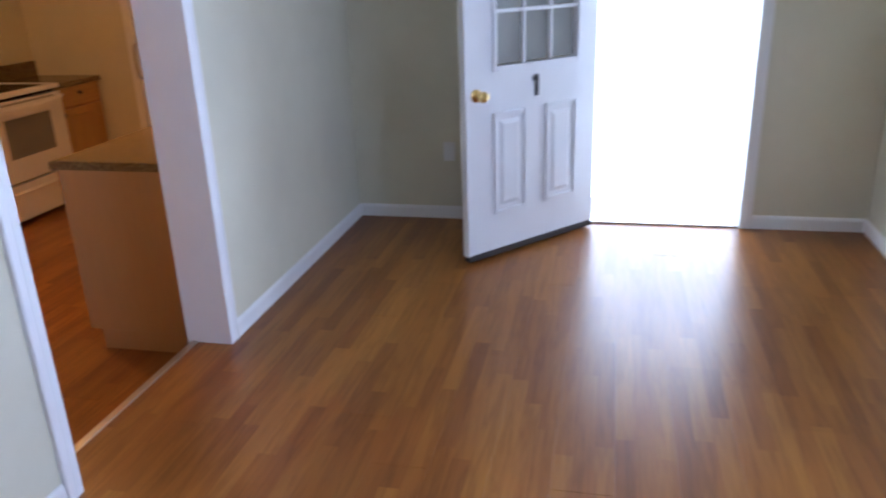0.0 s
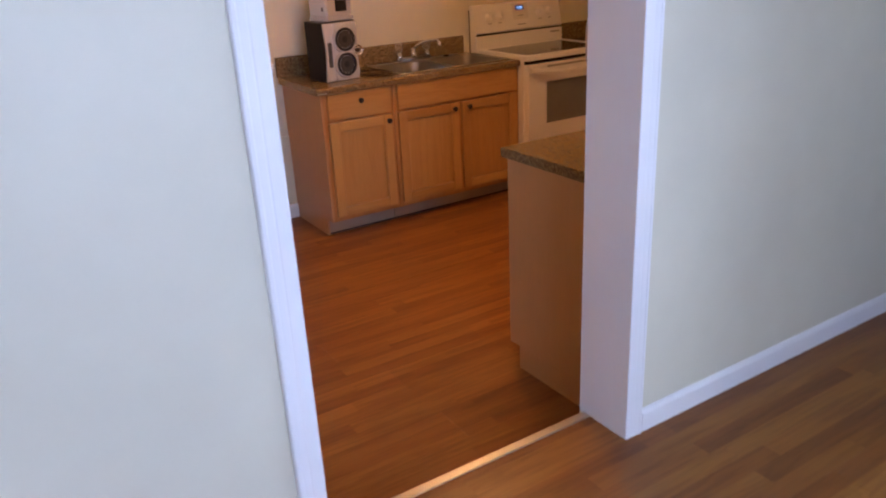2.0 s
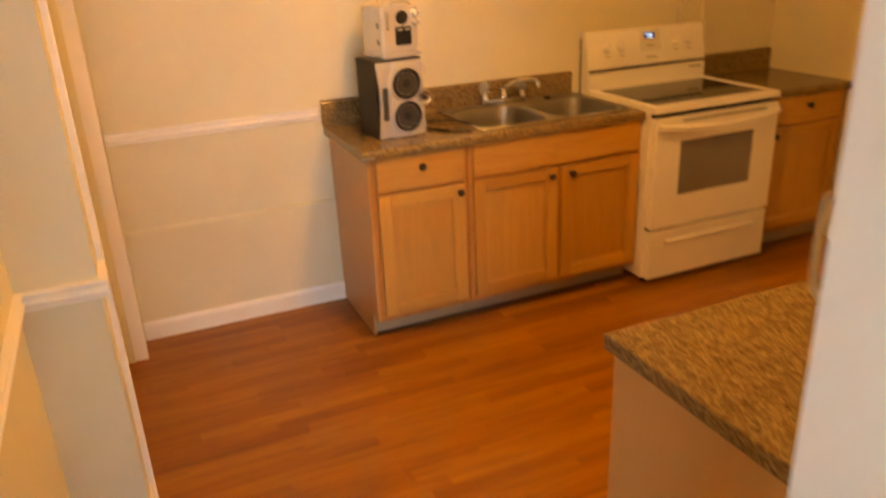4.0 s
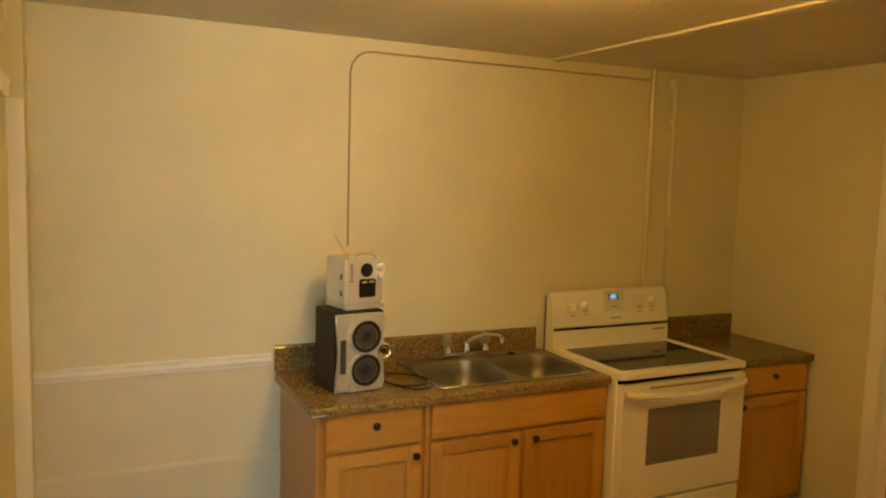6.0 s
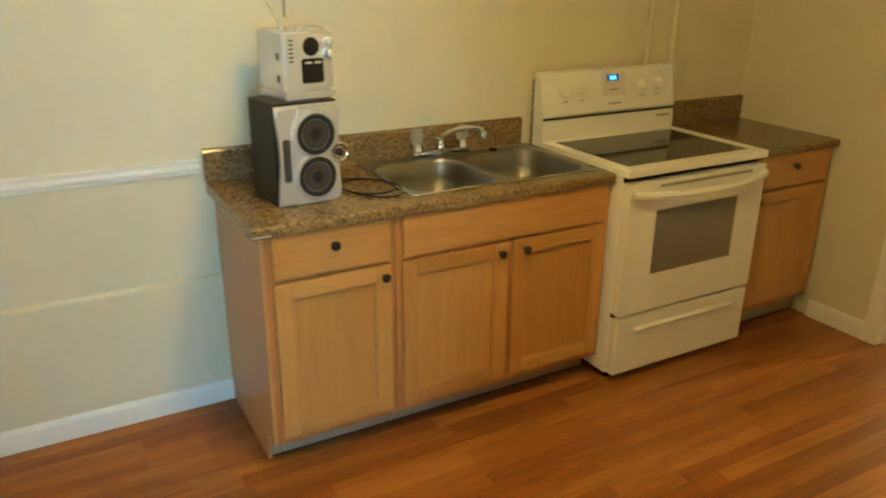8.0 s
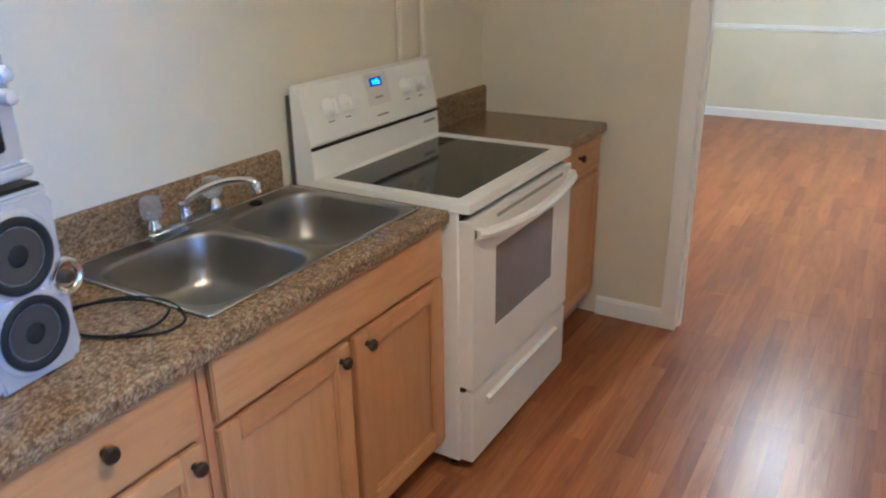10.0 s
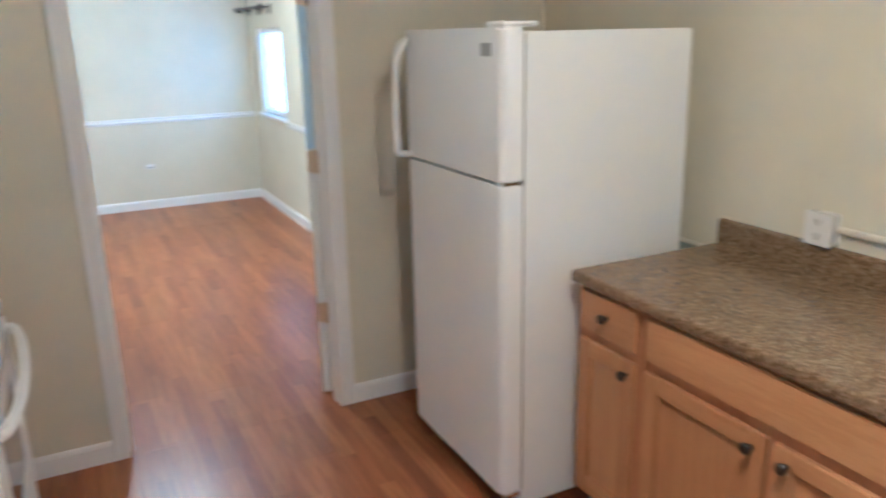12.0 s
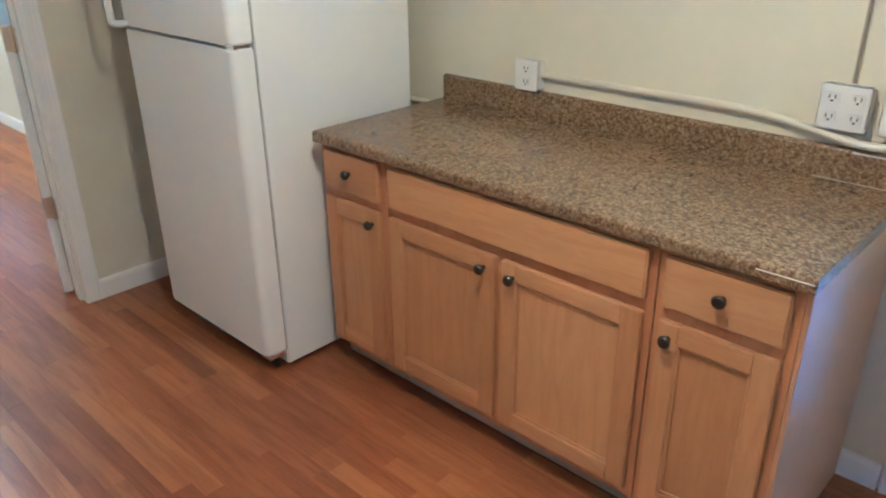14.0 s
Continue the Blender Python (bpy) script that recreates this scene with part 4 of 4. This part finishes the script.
for k in range(n + 1):
    t = k / n
    x = 0.012 + t * (SWD - 0.024)
    bow = math.sin(math.pi * t)
    y = -0.022 - 0.040 * bow ** 0.45
    z = 0.838 - 0.022 * bow
    rings.append([bm.verts.new((x, y + a, z + b)) for a, b in ((-0.010, -0.012), (-0.014, 0.0), (-0.008, 0.012), (0.010, 0.014), (0.014, 0.0), (0.008, -0.013))])
for a, b in zip(rings, rings[1:]):
    for q in range(6):
        bm.faces.new((a[q], a[(q + 1) % 6], b[(q + 1) % 6], b[q]))
bm.faces.new(rings[0]), bm.faces.new(rings[-1])
for x in (0.012, SWD - 0.042):
    box(bm, x, x + 0.03, -0.026, -0.010, 0.822, 0.852, bev=0.004)
part("handle", bm, WHITE, od, "bowed white handle bar", 40)
# black strips in the two slits paint the shade between the fronts
part("door_gap", boxes((0.008, SWD - 0.008, 0.030, 0.036, 0.872, 0.897)), BLACK, st, "black strip for the shade above the oven door")
part("door_gap", boxes((0.006, SWD - 0.006, 0.02, 0.036, 0.302, 0.32)), BLACK, st, "black strip for the shade above the drawer")
dw = part("drawer", boxes((0.006, SWD - 0.006, -0.010, 0.034, 0.045, 0.302), bev=0.004, seg=2), WHITE, st, "white storage drawer")
bm = bmesh.new()
prism(bm, [(0, 0), (-0.012, 0.004), (-0.014, 0.016), (0, 0.026)], 0.10, SWD - 0.10, axes(Vector((0, 1, 0)), Vector((0, 0, 1)), Vector((1, 0, 0)), (0, -0.009, 0.225)))
part("drawer_grip", bm, WHITE, dw)

# ---- refrigerator ----
FX, FYT = -2.675, 5.195
fr = thing("refrigerator", pose(FX, FYT, KZ, 0, 0, -90), "white top-freezer refrigerator with pebbled finish", "refrigerator")
FW, FH = 0.715, 1.672
part("body", boxes((0.004, FW - 0.004, 0.085, 0.762, 0.02, FH - 0.014), bev=0.006, seg=2), FRIDGE, fr)
part("gasket", boxes((0.001, FW - 0.001, 0.0785, 0.0845, 0.09, FH - 0.02)), GREY, fr, "grey door gasket")
def fridge_door(z0, z1, r=0.028):
    """A door rounded along its two front uprights, square at the back."""
    outline = [(FW, 0.078), (0.0, 0.078)]
    for cx, a0 in ((r, math.pi), (FW - r, 1.5 * math.pi)):
        for k in range(8):
            a = a0 + k / 7 * math.pi / 2
            outline.append((cx + r * math.cos(a), r + r * math.sin(a)))
    bm = prism(bmesh.new(), outline, z0, z1)
    rims = [e for e in bm.edges if abs(e.verts[0].co.z - e.verts[1].co.z) < 1e-5 and min(v.co.y for v in e.verts) < 0.07]
    bmesh.ops.bevel(bm, geom=rims, offset=0.007, segments=3, affect="EDGES", clamp_overlap=True)
    return bm


part("freezer_door", fridge_door(1.203, FH), FRIDGE, fr, "white freezer door", 30)
part("fridge_door", fridge_door(0.085, 1.192), FRIDGE, fr, "white lower door", 30)
part("toe_grille", boxes((0.02, FW - 0.02, 0.045, 0.06, 0.018, 0.08)), BLACK, fr, "dark toe grille")
part("hinge_cover", smoothbox(FW - 0.12, FW - 0.01, 0.01, 0.14, FH, FH + 0.018, 0.006), WHITE, fr, "", 40)
part("hinge", boxes((FW - 0.055, FW - 0.004, 0.012, 0.07, 1.191, 1.204)), CHROME, fr, "metal middle hinge")
part("hinge", boxes((FW - 0.075, FW - 0.008, 0.012, 0.08, 0.062, 0.083), bev=0.004), CHROME, fr, "metal bottom hinge bracket")
part("badge", boxes((FW - 0.125, FW - 0.060, -0.0015, 0.002, FH - 0.085, FH - 0.045), bev=0.0008), GREY, fr, "small grey maker's badge")
bm = bmesh.new()
tube(bm, curve([(0.035, 0.004, 1.212), (0.030, -0.045, 1.216), (0.030, -0.052, 1.26), (0.032, -0.052, 1.45), (0.034, -0.047, 1.56), (0.036, -0.030, 1.61), (0.036, 0.004, 1.632)], 6), [0.0125] * 20 + [0.0125 + 0.0006 * k for k in range(12)] + [0.019] * 5, 10)
part("freezer_handle", bm, WHITE, fr, "white curved freezer handle", 50)

# ---- stereo on the worktop ----
sk = thing("loudspeaker", pose(-4.325, 2.930, CT, 0, 0, 97), "black loudspeaker with silver front and two woofers", "loudspeaker")
SPW, SPH, SPD = 0.228, 0.335, 0.21
part("cabinet", boxes((0.002, SPW - 0.002, 0.012, SPD, 0.0, SPH), bev=0.004), BLACK, sk)
bm = bmesh.new()
wave = [(0.5 * (1 - math.cos(2 * math.pi * k / 12)), 0.004 + (SPH - 0.010) * k / 12) for k in range(13)]
prism(bm, [(0.002 + 0.010 * w, z) for w, z in wave] + [(SPW - 0.002 - 0.010 * w, z) for w, z in wave[::-1]], -0.004, 0.012, FRONT)
rims = [e for e in bm.edges if all(v.co.y < 0 for v in e.verts)]
bmesh.ops.bevel(bm, geom=rims, offset=0.010, segments=4, affect="EDGES", clamp_overlap=True)
for zc in (0.095, 0.235):
    lathe(bm, [(0.079, 0.0), (0.078, 0.010), (0.074, 0.016), (0.067, 0.0165)], pose(0.130, -0.004, zc, 90, 0, 0), 36)
bf = part("baffle", bm, SILVER, sk, "shiny silver baffle", 40)
for zc in (0.095, 0.235):
    wf = part("woofer", lathe(bmesh.new(), [(0.0665, 0.0), (0.0665, 0.0135), (0.062, 0.017), (0.055, 0.0165), (0.050, 0.011), (0.049, 0.004), (0.004, 0.003)], pose(0.130, -0.0105, zc, 90, 0, 0), 36), CONE, bf, "black woofer with rubber surround", 50)
    part("cone", lathe(bmesh.new(), [(0.0488, 0.0105), (0.044, 0.0088), (0.032, 0.0050), (0.026, 0.0046), (0.004, 0.0044)], pose(0.130, -0.0105, zc, 90, 0, 0), 36), CONEMID, bf, "grey speaker cone", 50)
    part("dust_cap", lathe(bmesh.new(), [(0.024, 0.0047), (0.022, 0.009), (0.016, 0.012), (0.008, 0.0132), (0.002, 0.0134)], pose(0.130, -0.0105, zc, 90, 0, 0), 28), CONE, bf, "black dust cap", 60)
part("port", smoothbox(0.020, 0.046, -0.0085, 0.004, 0.085, 0.225, 0.0035), SLOT, bf, "long black slot port", 40)
bm = bmesh.new()
lathe(bm, [(0.034, 0.0), (0.034, 0.010), (0.030, 0.016), (0.024, 0.014), (0.020, 0.008), (0.002, 0.006)], pose(SPW - 0.012, -0.006, 0.165, 90, 0, 0), 28)
part("ornament", bm, CHROME, bf, "round chrome ornament", 40)
lathe_cap = lathe(bmesh.new(), [(0.014, 0.006), (0.013, 0.014), (0.008, 0.018), (0.002, 0.019)], pose(SPW - 0.012, -0.006, 0.165, 90, 0, 0), 20)
part("ornament_cap", lathe_cap, KNOB, bf, "dark ornament centre", 50)
bm = bmesh.new()
prism(bm, [(0.060, 0.004), (0.205, 0.004), (0.222, 0.05), (0.216, 0.165), (0.222, 0.28), (0.208, 0.325), (0.075, 0.325), (0.058, 0.26), (0.066, 0.165), (0.056, 0.07)], -0.010, 0.002, FRONT)
bmesh.ops.bevel(bm, geom=[e for e in bm.edges if all(v.co.y < -0.005 for v in e.verts)], offset=0.005, segments=3, affect="EDGES", clamp_overlap=True)
part("raised_panel", bm, SILVER, bf, "", 40)
rd = thing("radio", pose(-4.385, 2.990, CT + SPH, 0, 0, 100), "small silver cassette radio with knobs and antenna", "radio")
RW, RH, RD = 0.180, 0.215, 0.180
part("base", boxes((-0.004, RW + 0.004, -0.010, RD, 0.0, 0.022), bev=0.005, seg=2), SILVER, rd)
part("case", boxes((0.0, RW, 0.0, RD, 0.0225, RH), bev=0.008, seg=3), SILVER, rd, "", 40)
part("dial", lathe(bmesh.new(), [(0.029, 0), (0.029, 0.003), (0.025, 0.005), (0.003, 0.004)], pose(0.098, 0.0, 0.165, 90, 0, 0)), BLACK, rd, "round black dial", 40)
cd = part("cassette_door", smoothbox(0.062, 0.142, -0.006, 0.003, 0.050, 0.128, 0.006), BLACK, rd, "black cassette window", 40)
for x in (0.072, 0.107):
    part("key", boxes((x, x + 0.024, -0.008, -0.004, 0.112, 0.119)), SILVER, cd)
for z in (0.178, 0.140):
    part("knob", lathe(bmesh.new(), [(0.014, 0), (0.015, 0.012), (0.013, 0.022), (0.008, 0.025)], pose(0.160, 0.0, z, 90, 0, 0), 18), SILVER, rd, "silver knob", 40)
for k in range(6):
    part("printed_mark", boxes((0.020, 0.034, -0.0012, 0.0004, 0.118 + 0.013 * k, 0.124 + 0.013 * k)), SLOT, rd, "small dark print")
for z in (0.055, 0.125):
    part("socket", boxes((-0.002, 0.001, 0.03, 0.048, z, z + 0.022)), SLOT, rd, "dark side socket")
bm = bmesh.new()
tube(bm, [(0.045, 0.08, RH - 0.002), (0.0, 0.07, RH + 0.065), (-0.03, 0.06, RH + 0.11)], [0.0028, 0.002, 0.0014], 8)
part("antenna", bm, CHROME, rd, "thin telescopic antenna", 40)
bm = bmesh.new()
tube(bm, curve([(0.06, 0.03, RH - 0.004), (0.075, 0.028, RH + 0.012), (0.14, 0.028, RH + 0.010), (RW - 0.01, 0.03, RH - 0.006)]), 0.004, 8)
part("carry_handle", bm, SILVER, rd, "", 40)
bm = bmesh.new()
loop = [(-4.44, 3.19, CT + 0.006), (-4.36, 3.22, CT + 0.004), (-4.285, 3.28, CT + 0.004), (-4.29, 3.345, CT + 0.004), (-4.38, 3.385, CT + 0.006), (-4.47, 3.36, CT + 0.008), (-4.52, 3.28, CT + 0.010), (-4.50, 3.21, CT + 0.005), (-4.40, 3.195, CT + 0.009), (-4.33, 3.23, CT + 0.011), (-4.315, 3.30, CT + 0.010), (-4.36, 3.36, CT + 0.012), (-4.46, 3.33, CT + 0.016), (-4.56, 3.22, CT + 0.010), (-4.62, 3.14, CT + 0.006)]
tube(bm, curve(loop, 6), 0.0032, 8)
solid("speaker_cable", bm, BLACK, "coiled black cable lying on the worktop", "cable", smooth=60)

# ---- conduits, boxes and outlets ----
CW = lambda y, z, o=0.012: (SW + o, y, z)
bm = bmesh.new()
tube(bm, [CW(3.125, 1.30), CW(3.125, 2.09)] + [CW(3.125 + 0.10 * (1 - math.cos(a)), 2.09 + 0.10 * math.sin(a)) for a in (0.4, 0.8, 1.2, 1.57)] + [CW(4.85, 2.19)], 0.005, 8)
solid("wall_cable", bm, WIRE, "thin cable conduit running up the wall, its shadow put into the tan", "conduit", smooth=60)
for y, z1 in ((4.875, KC), (5.035, 2.16)):
    cp = thing("conduit_pipe", pose(SW + 0.017, y, 0.86), "cream painted conduit pipe behind the stove", "conduit", "conduits behind the stove")
    part("pipe", tube(bmesh.new(), [(0, 0, 0), (0, 0, z1 - 0.86)], 0.0125, 12), PIPE, cp, "", 60)
    for z in (0.5, 1.1):
        part("strap", boxes((-0.016, 0.014, -0.018, 0.018, z, z + 0.018), bev=0.003), PIPE, cp)
part("end_box", smoothbox(-0.017, 0.028, -0.035, 0.035, 1.285, 1.34, 0.006), PIPE, cp, "cream painted box at the pipe's top", 40)
solid("stove_outlet", smoothbox(SW, SW + 0.05, 5.025, 5.095, 0.93, 1.05, 0.006), PIPE, "cream outlet box behind the stove", "outlet box", smooth=40)


def outlet_box(name, y0, y1, z0, z1, gangs, label):
    ob = thing(name, pose(PK, y1, z0, 0, 0, -90), label, "outlet box")
    w, h = y1 - y0, z1 - z0
    part("box", boxes((0.004, w - 0.004, -0.040, 0.0, 0.004, h - 0.004), bev=0.004, seg=2), OUTLET, ob)
    pl = part("cover_plate", boxes((0, w, -0.046, -0.040, 0, h), bev=0.003, seg=2), OUTLET, ob, "white cover plate")
    for g in range(gangs):
        cx = w * (g + 0.5) / gangs
        for cz in (h * 0.29, h * 0.71):
            rc = part("receptacle", smoothbox(cx - 0.017, cx + 0.017, -0.049, -0.045, cz - 0.014, cz + 0.014, 0.0025, 2), OUTLET, pl)
            part("slots", boxes((cx - 0.009, cx - 0.006, -0.0496, -0.0485, cz - 0.003, cz + 0.008), (cx + 0.006, cx + 0.009, -0.0496, -0.0485, cz - 0.003, cz + 0.008), (cx - 0.003, cx + 0.003, -0.0496, -0.0485, cz - 0.011, cz - 0.006)), SLOT, rc, "dark plug slots")
    return ob


outlet_box("outlet_box", 3.945, 4.045, 0.828, 0.935, 1, "white surface-mounted outlet box above the backsplash")
outlet_box("outlet_box", 2.905, 3.03, 0.875, 0.995, 2, "white four-socket outlet box on the wall")
sb = thing("switch_box", pose(PK, 2.878, 0.878, 0, 0, -90), "white surface-mounted light switch box", "light switch")
part("box", boxes((0.004, 0.056, -0.040, 0.0, 0.004, 0.116), bev=0.004, seg=2), OUTLET, sb)
pl = part("cover_plate", boxes((0, 0.06, -0.046, -0.040, 0, 0.12), bev=0.003, seg=2), OUTLET, sb)
part("toggle", boxes((0.024, 0.036, -0.060, -0.044, 0.058, 0.070), bev=0.003), OUTLET, pl)
o = PK - 0.014
for y, z0 in ((2.965, 0.995), (2.845, 0.998)):
    solid("wall_conduit", tube(bmesh.new(), [(o + 0.004, y, z0), (o + 0.004, y, KC)], 0.0048, 10), CABLE, "vertical cable on the wall, its shadow put into the grey", "cable", group="cables on the partition", smooth=60)
bm = bmesh.new()
tube(bm, [(o, 3.945, 0.884), (o, 3.35, 0.884)] + curve([(o, 3.30, 0.884), (o - 0.004, 3.15, 0.878), (o - 0.012, 3.03, 0.862), (o - 0.012, 2.93, 0.846), (o - 0.010, 2.86, 0.846), (o - 0.006, 2.80, 0.872), (o, 2.765, 0.93), (o, 2.75, 1.05)], 6) + [(o, 2.745, KC)], 0.0115, 12)
solid("wall_conduit", bm, PIPE, "cream plastic conduit bending along the wall", "conduit", smooth=60)
# pipe behind the refrigerator
solid("water_pipe", tube(bmesh.new(), [(PK - 0.012, 4.43, 0.70), (PK - 0.012, 5.3, 0.70)], 0.010, 10), PIPE, "white pipe along the wall behind the refrigerator", "pipe", smooth=60)

# ---- lamps ----


def ceiling_lamp(x, y, z, mat, label):
    cl = thing("ceiling_light", pose(x, y, z), label, "ceiling light")
    part("canopy", lathe(bmesh.new(), [(0.058, 0.0), (0.058, -0.012), (0.050, -0.024), (0.04, -0.030)], None, 32), BRASS, cl, "brass rim", 40)
    part("dome", lathe(bmesh.new(), [(0.045, -0.030), (0.072, -0.046), (0.080, -0.068), (0.070, -0.090), (0.045, -0.106), (0.004, -0.113)], None, 32), mat, cl, "glowing glass dome", 60)


ceiling_lamp(-3.18, 3.16, KC, DOME, "lit glass dome ceiling light in the kitchen")
ceiling_lamp(-3.45, 8.1, KC, DOME2, "lit glass dome ceiling light in the back room")

# ---- back room ----
vt = thing("wall_outlet", pose(-3.15, FY, 0.235, 0, 0, 0), "small outlet plate low on the far wall", "outlet")
part("cover_plate", boxes((0.0, 0.075, -0.006, 0.0, 0, 0.045), bev=0.002), OUTLET, vt)
part("slots", boxes((0.012, 0.063, -0.0072, -0.0055, 0.008, 0.020)), GREY, vt, "grey slots")
cr = thing("curtain_rod", pose(FXR, 9.55, 1.745), "dark metal curtain rod with a bracket above the window", "curtain rod")
part("rod", tube(bmesh.new(), [(-0.10, 0.0, 0.0), (-0.10, 0.95, 0.0)], 0.013, 10), BRONZE, cr, "", 60)
for y in (-0.01, 0.96):
    part("finial", lathe(bmesh.new(), [(0.008, -0.022), (0.021, -0.010), (0.021, 0.010), (0.008, 0.022)], pose(-0.10, y, 0, 90), 14), BRONZE, cr, "", 50)
for y in (0.06, 0.46, 0.86):
    part("bracket", boxes((-0.10, 0.0, y, y + 0.016, -0.010, 0.004), (-0.012, 0.0, y - 0.012, y + 0.028, -0.06, 0.03), (-0.122, -0.078, y - 0.006, y + 0.022, -0.035, -0.010), bev=0.002), BRONZE, cr)

# pull handle on the kitchen side of the opening's casing
ph = thing("pull_handle", pose(PK - 0.017, 2.650, 1.105), "thin beige pull handle on the door casing", "handle")
part("grip", tube(bmesh.new(), curve([(0.0, 0, 0.0), (-0.035, 0, 0.002), (-0.046, 0, 0.018), (-0.048, 0, 0.066), (-0.046, 0, 0.114), (-0.035, 0, 0.130), (0.0, 0, 0.132)], 5), 0.0055, 10), PULL, ph, "", 60)
for z in (0.0, 0.132):
    part("foot", boxes((-0.006, 0.0, -0.013, 0.013, z - 0.013, z + 0.013), bev=0.002), PULL, ph)
# outlet on the living room wall behind the front door
lo = thing("wall_outlet", pose(-1.045, BY, 0.365), "white outlet plate on the wall behind the front door", "outlet")
part("cover_plate", boxes((0.0, 0.07, -0.006, 0.0, 0.0, 0.115), bev=0.002, seg=2), OUTLET, lo)
for z in (0.034, 0.081):
    part("receptacle", smoothbox(0.018, 0.052, -0.009, -0.005, z - 0.014, z + 0.014, 0.002, 2), OUTLET, lo)
# cable with a plug hanging on the partition
hc = thing("hanging_cable", pose(PK - 0.012, 3.285, 1.40), "pale cable hanging down the wall with a plug end", "cable")
part("wire", tube(bmesh.new(), [(0, 0, 0.02), (0, 0, KC - 1.40)], 0.005, 8), PIPE, hc, "", 60)
part("plug", smoothbox(-0.012, 0.010, -0.016, 0.012, 0.0, 0.036, 0.006), GREY, hc, "grey plug", 40)

# ---- laminate planks ----
PW, PLN = 0.19, 1.21
bm = bmesh.new()
box(bm, -0.5, 0.5, -0.5, 0.5, -0.013, 0.0)
PLANK = bpy.data.meshes.new("plank")
bm.to_mesh(PLANK)
bm.free()
PLANK.materials.append(FLOOR)


def planks(parent, x0, x1, y0, y1, z, seed):
    rng = random.Random(seed)
    k0, k1 = math.floor(x0 / PW), math.ceil(x1 / PW)
    for k in range(k0, k1):
        a, b = max(k * PW, x0), min((k + 1) * PW, x1)
        y = y0 - rng.random() * PLN
        while y < y1:
            c, d = max(y, y0), min(y + PLN, y1)
            if d - c > 0.02 and b - a > 0.006:
                ob = new("plank", PLANK)
                ob.location, ob.scale = ((a + b) / 2, (c + d) / 2, z + rng.uniform(-0.0004, 0.0004)), (b - a - 0.0004, d - c - 0.0007, 1)
                ob.parent = parent
            y += PLN


fl = thing("floor_living", Matrix(), "reddish brown wood-look laminate floor, glossy and worn", "floor", kind="structure")
planks(fl, PL, RX, SY, BY, 0.0, 3)
planks(fl, -1.757, PL, OY0, OY1, 0.0, 4)
fk = thing("floor_kitchen", Matrix(), "orange-brown wood-look laminate kitchen floor", "floor", kind="structure")
planks(fk, SW, PK, SYK, NY, KZ, 5)
planks(fk, DX0, DX1, NY, NY + 0.12, KZ, 6)
fb = thing("floor_back", Matrix(), "reddish wood-look laminate floor of the back room", "floor", kind="structure")
planks(fb, FXL, FXR, NY + 0.12, FY, KZ, 7)
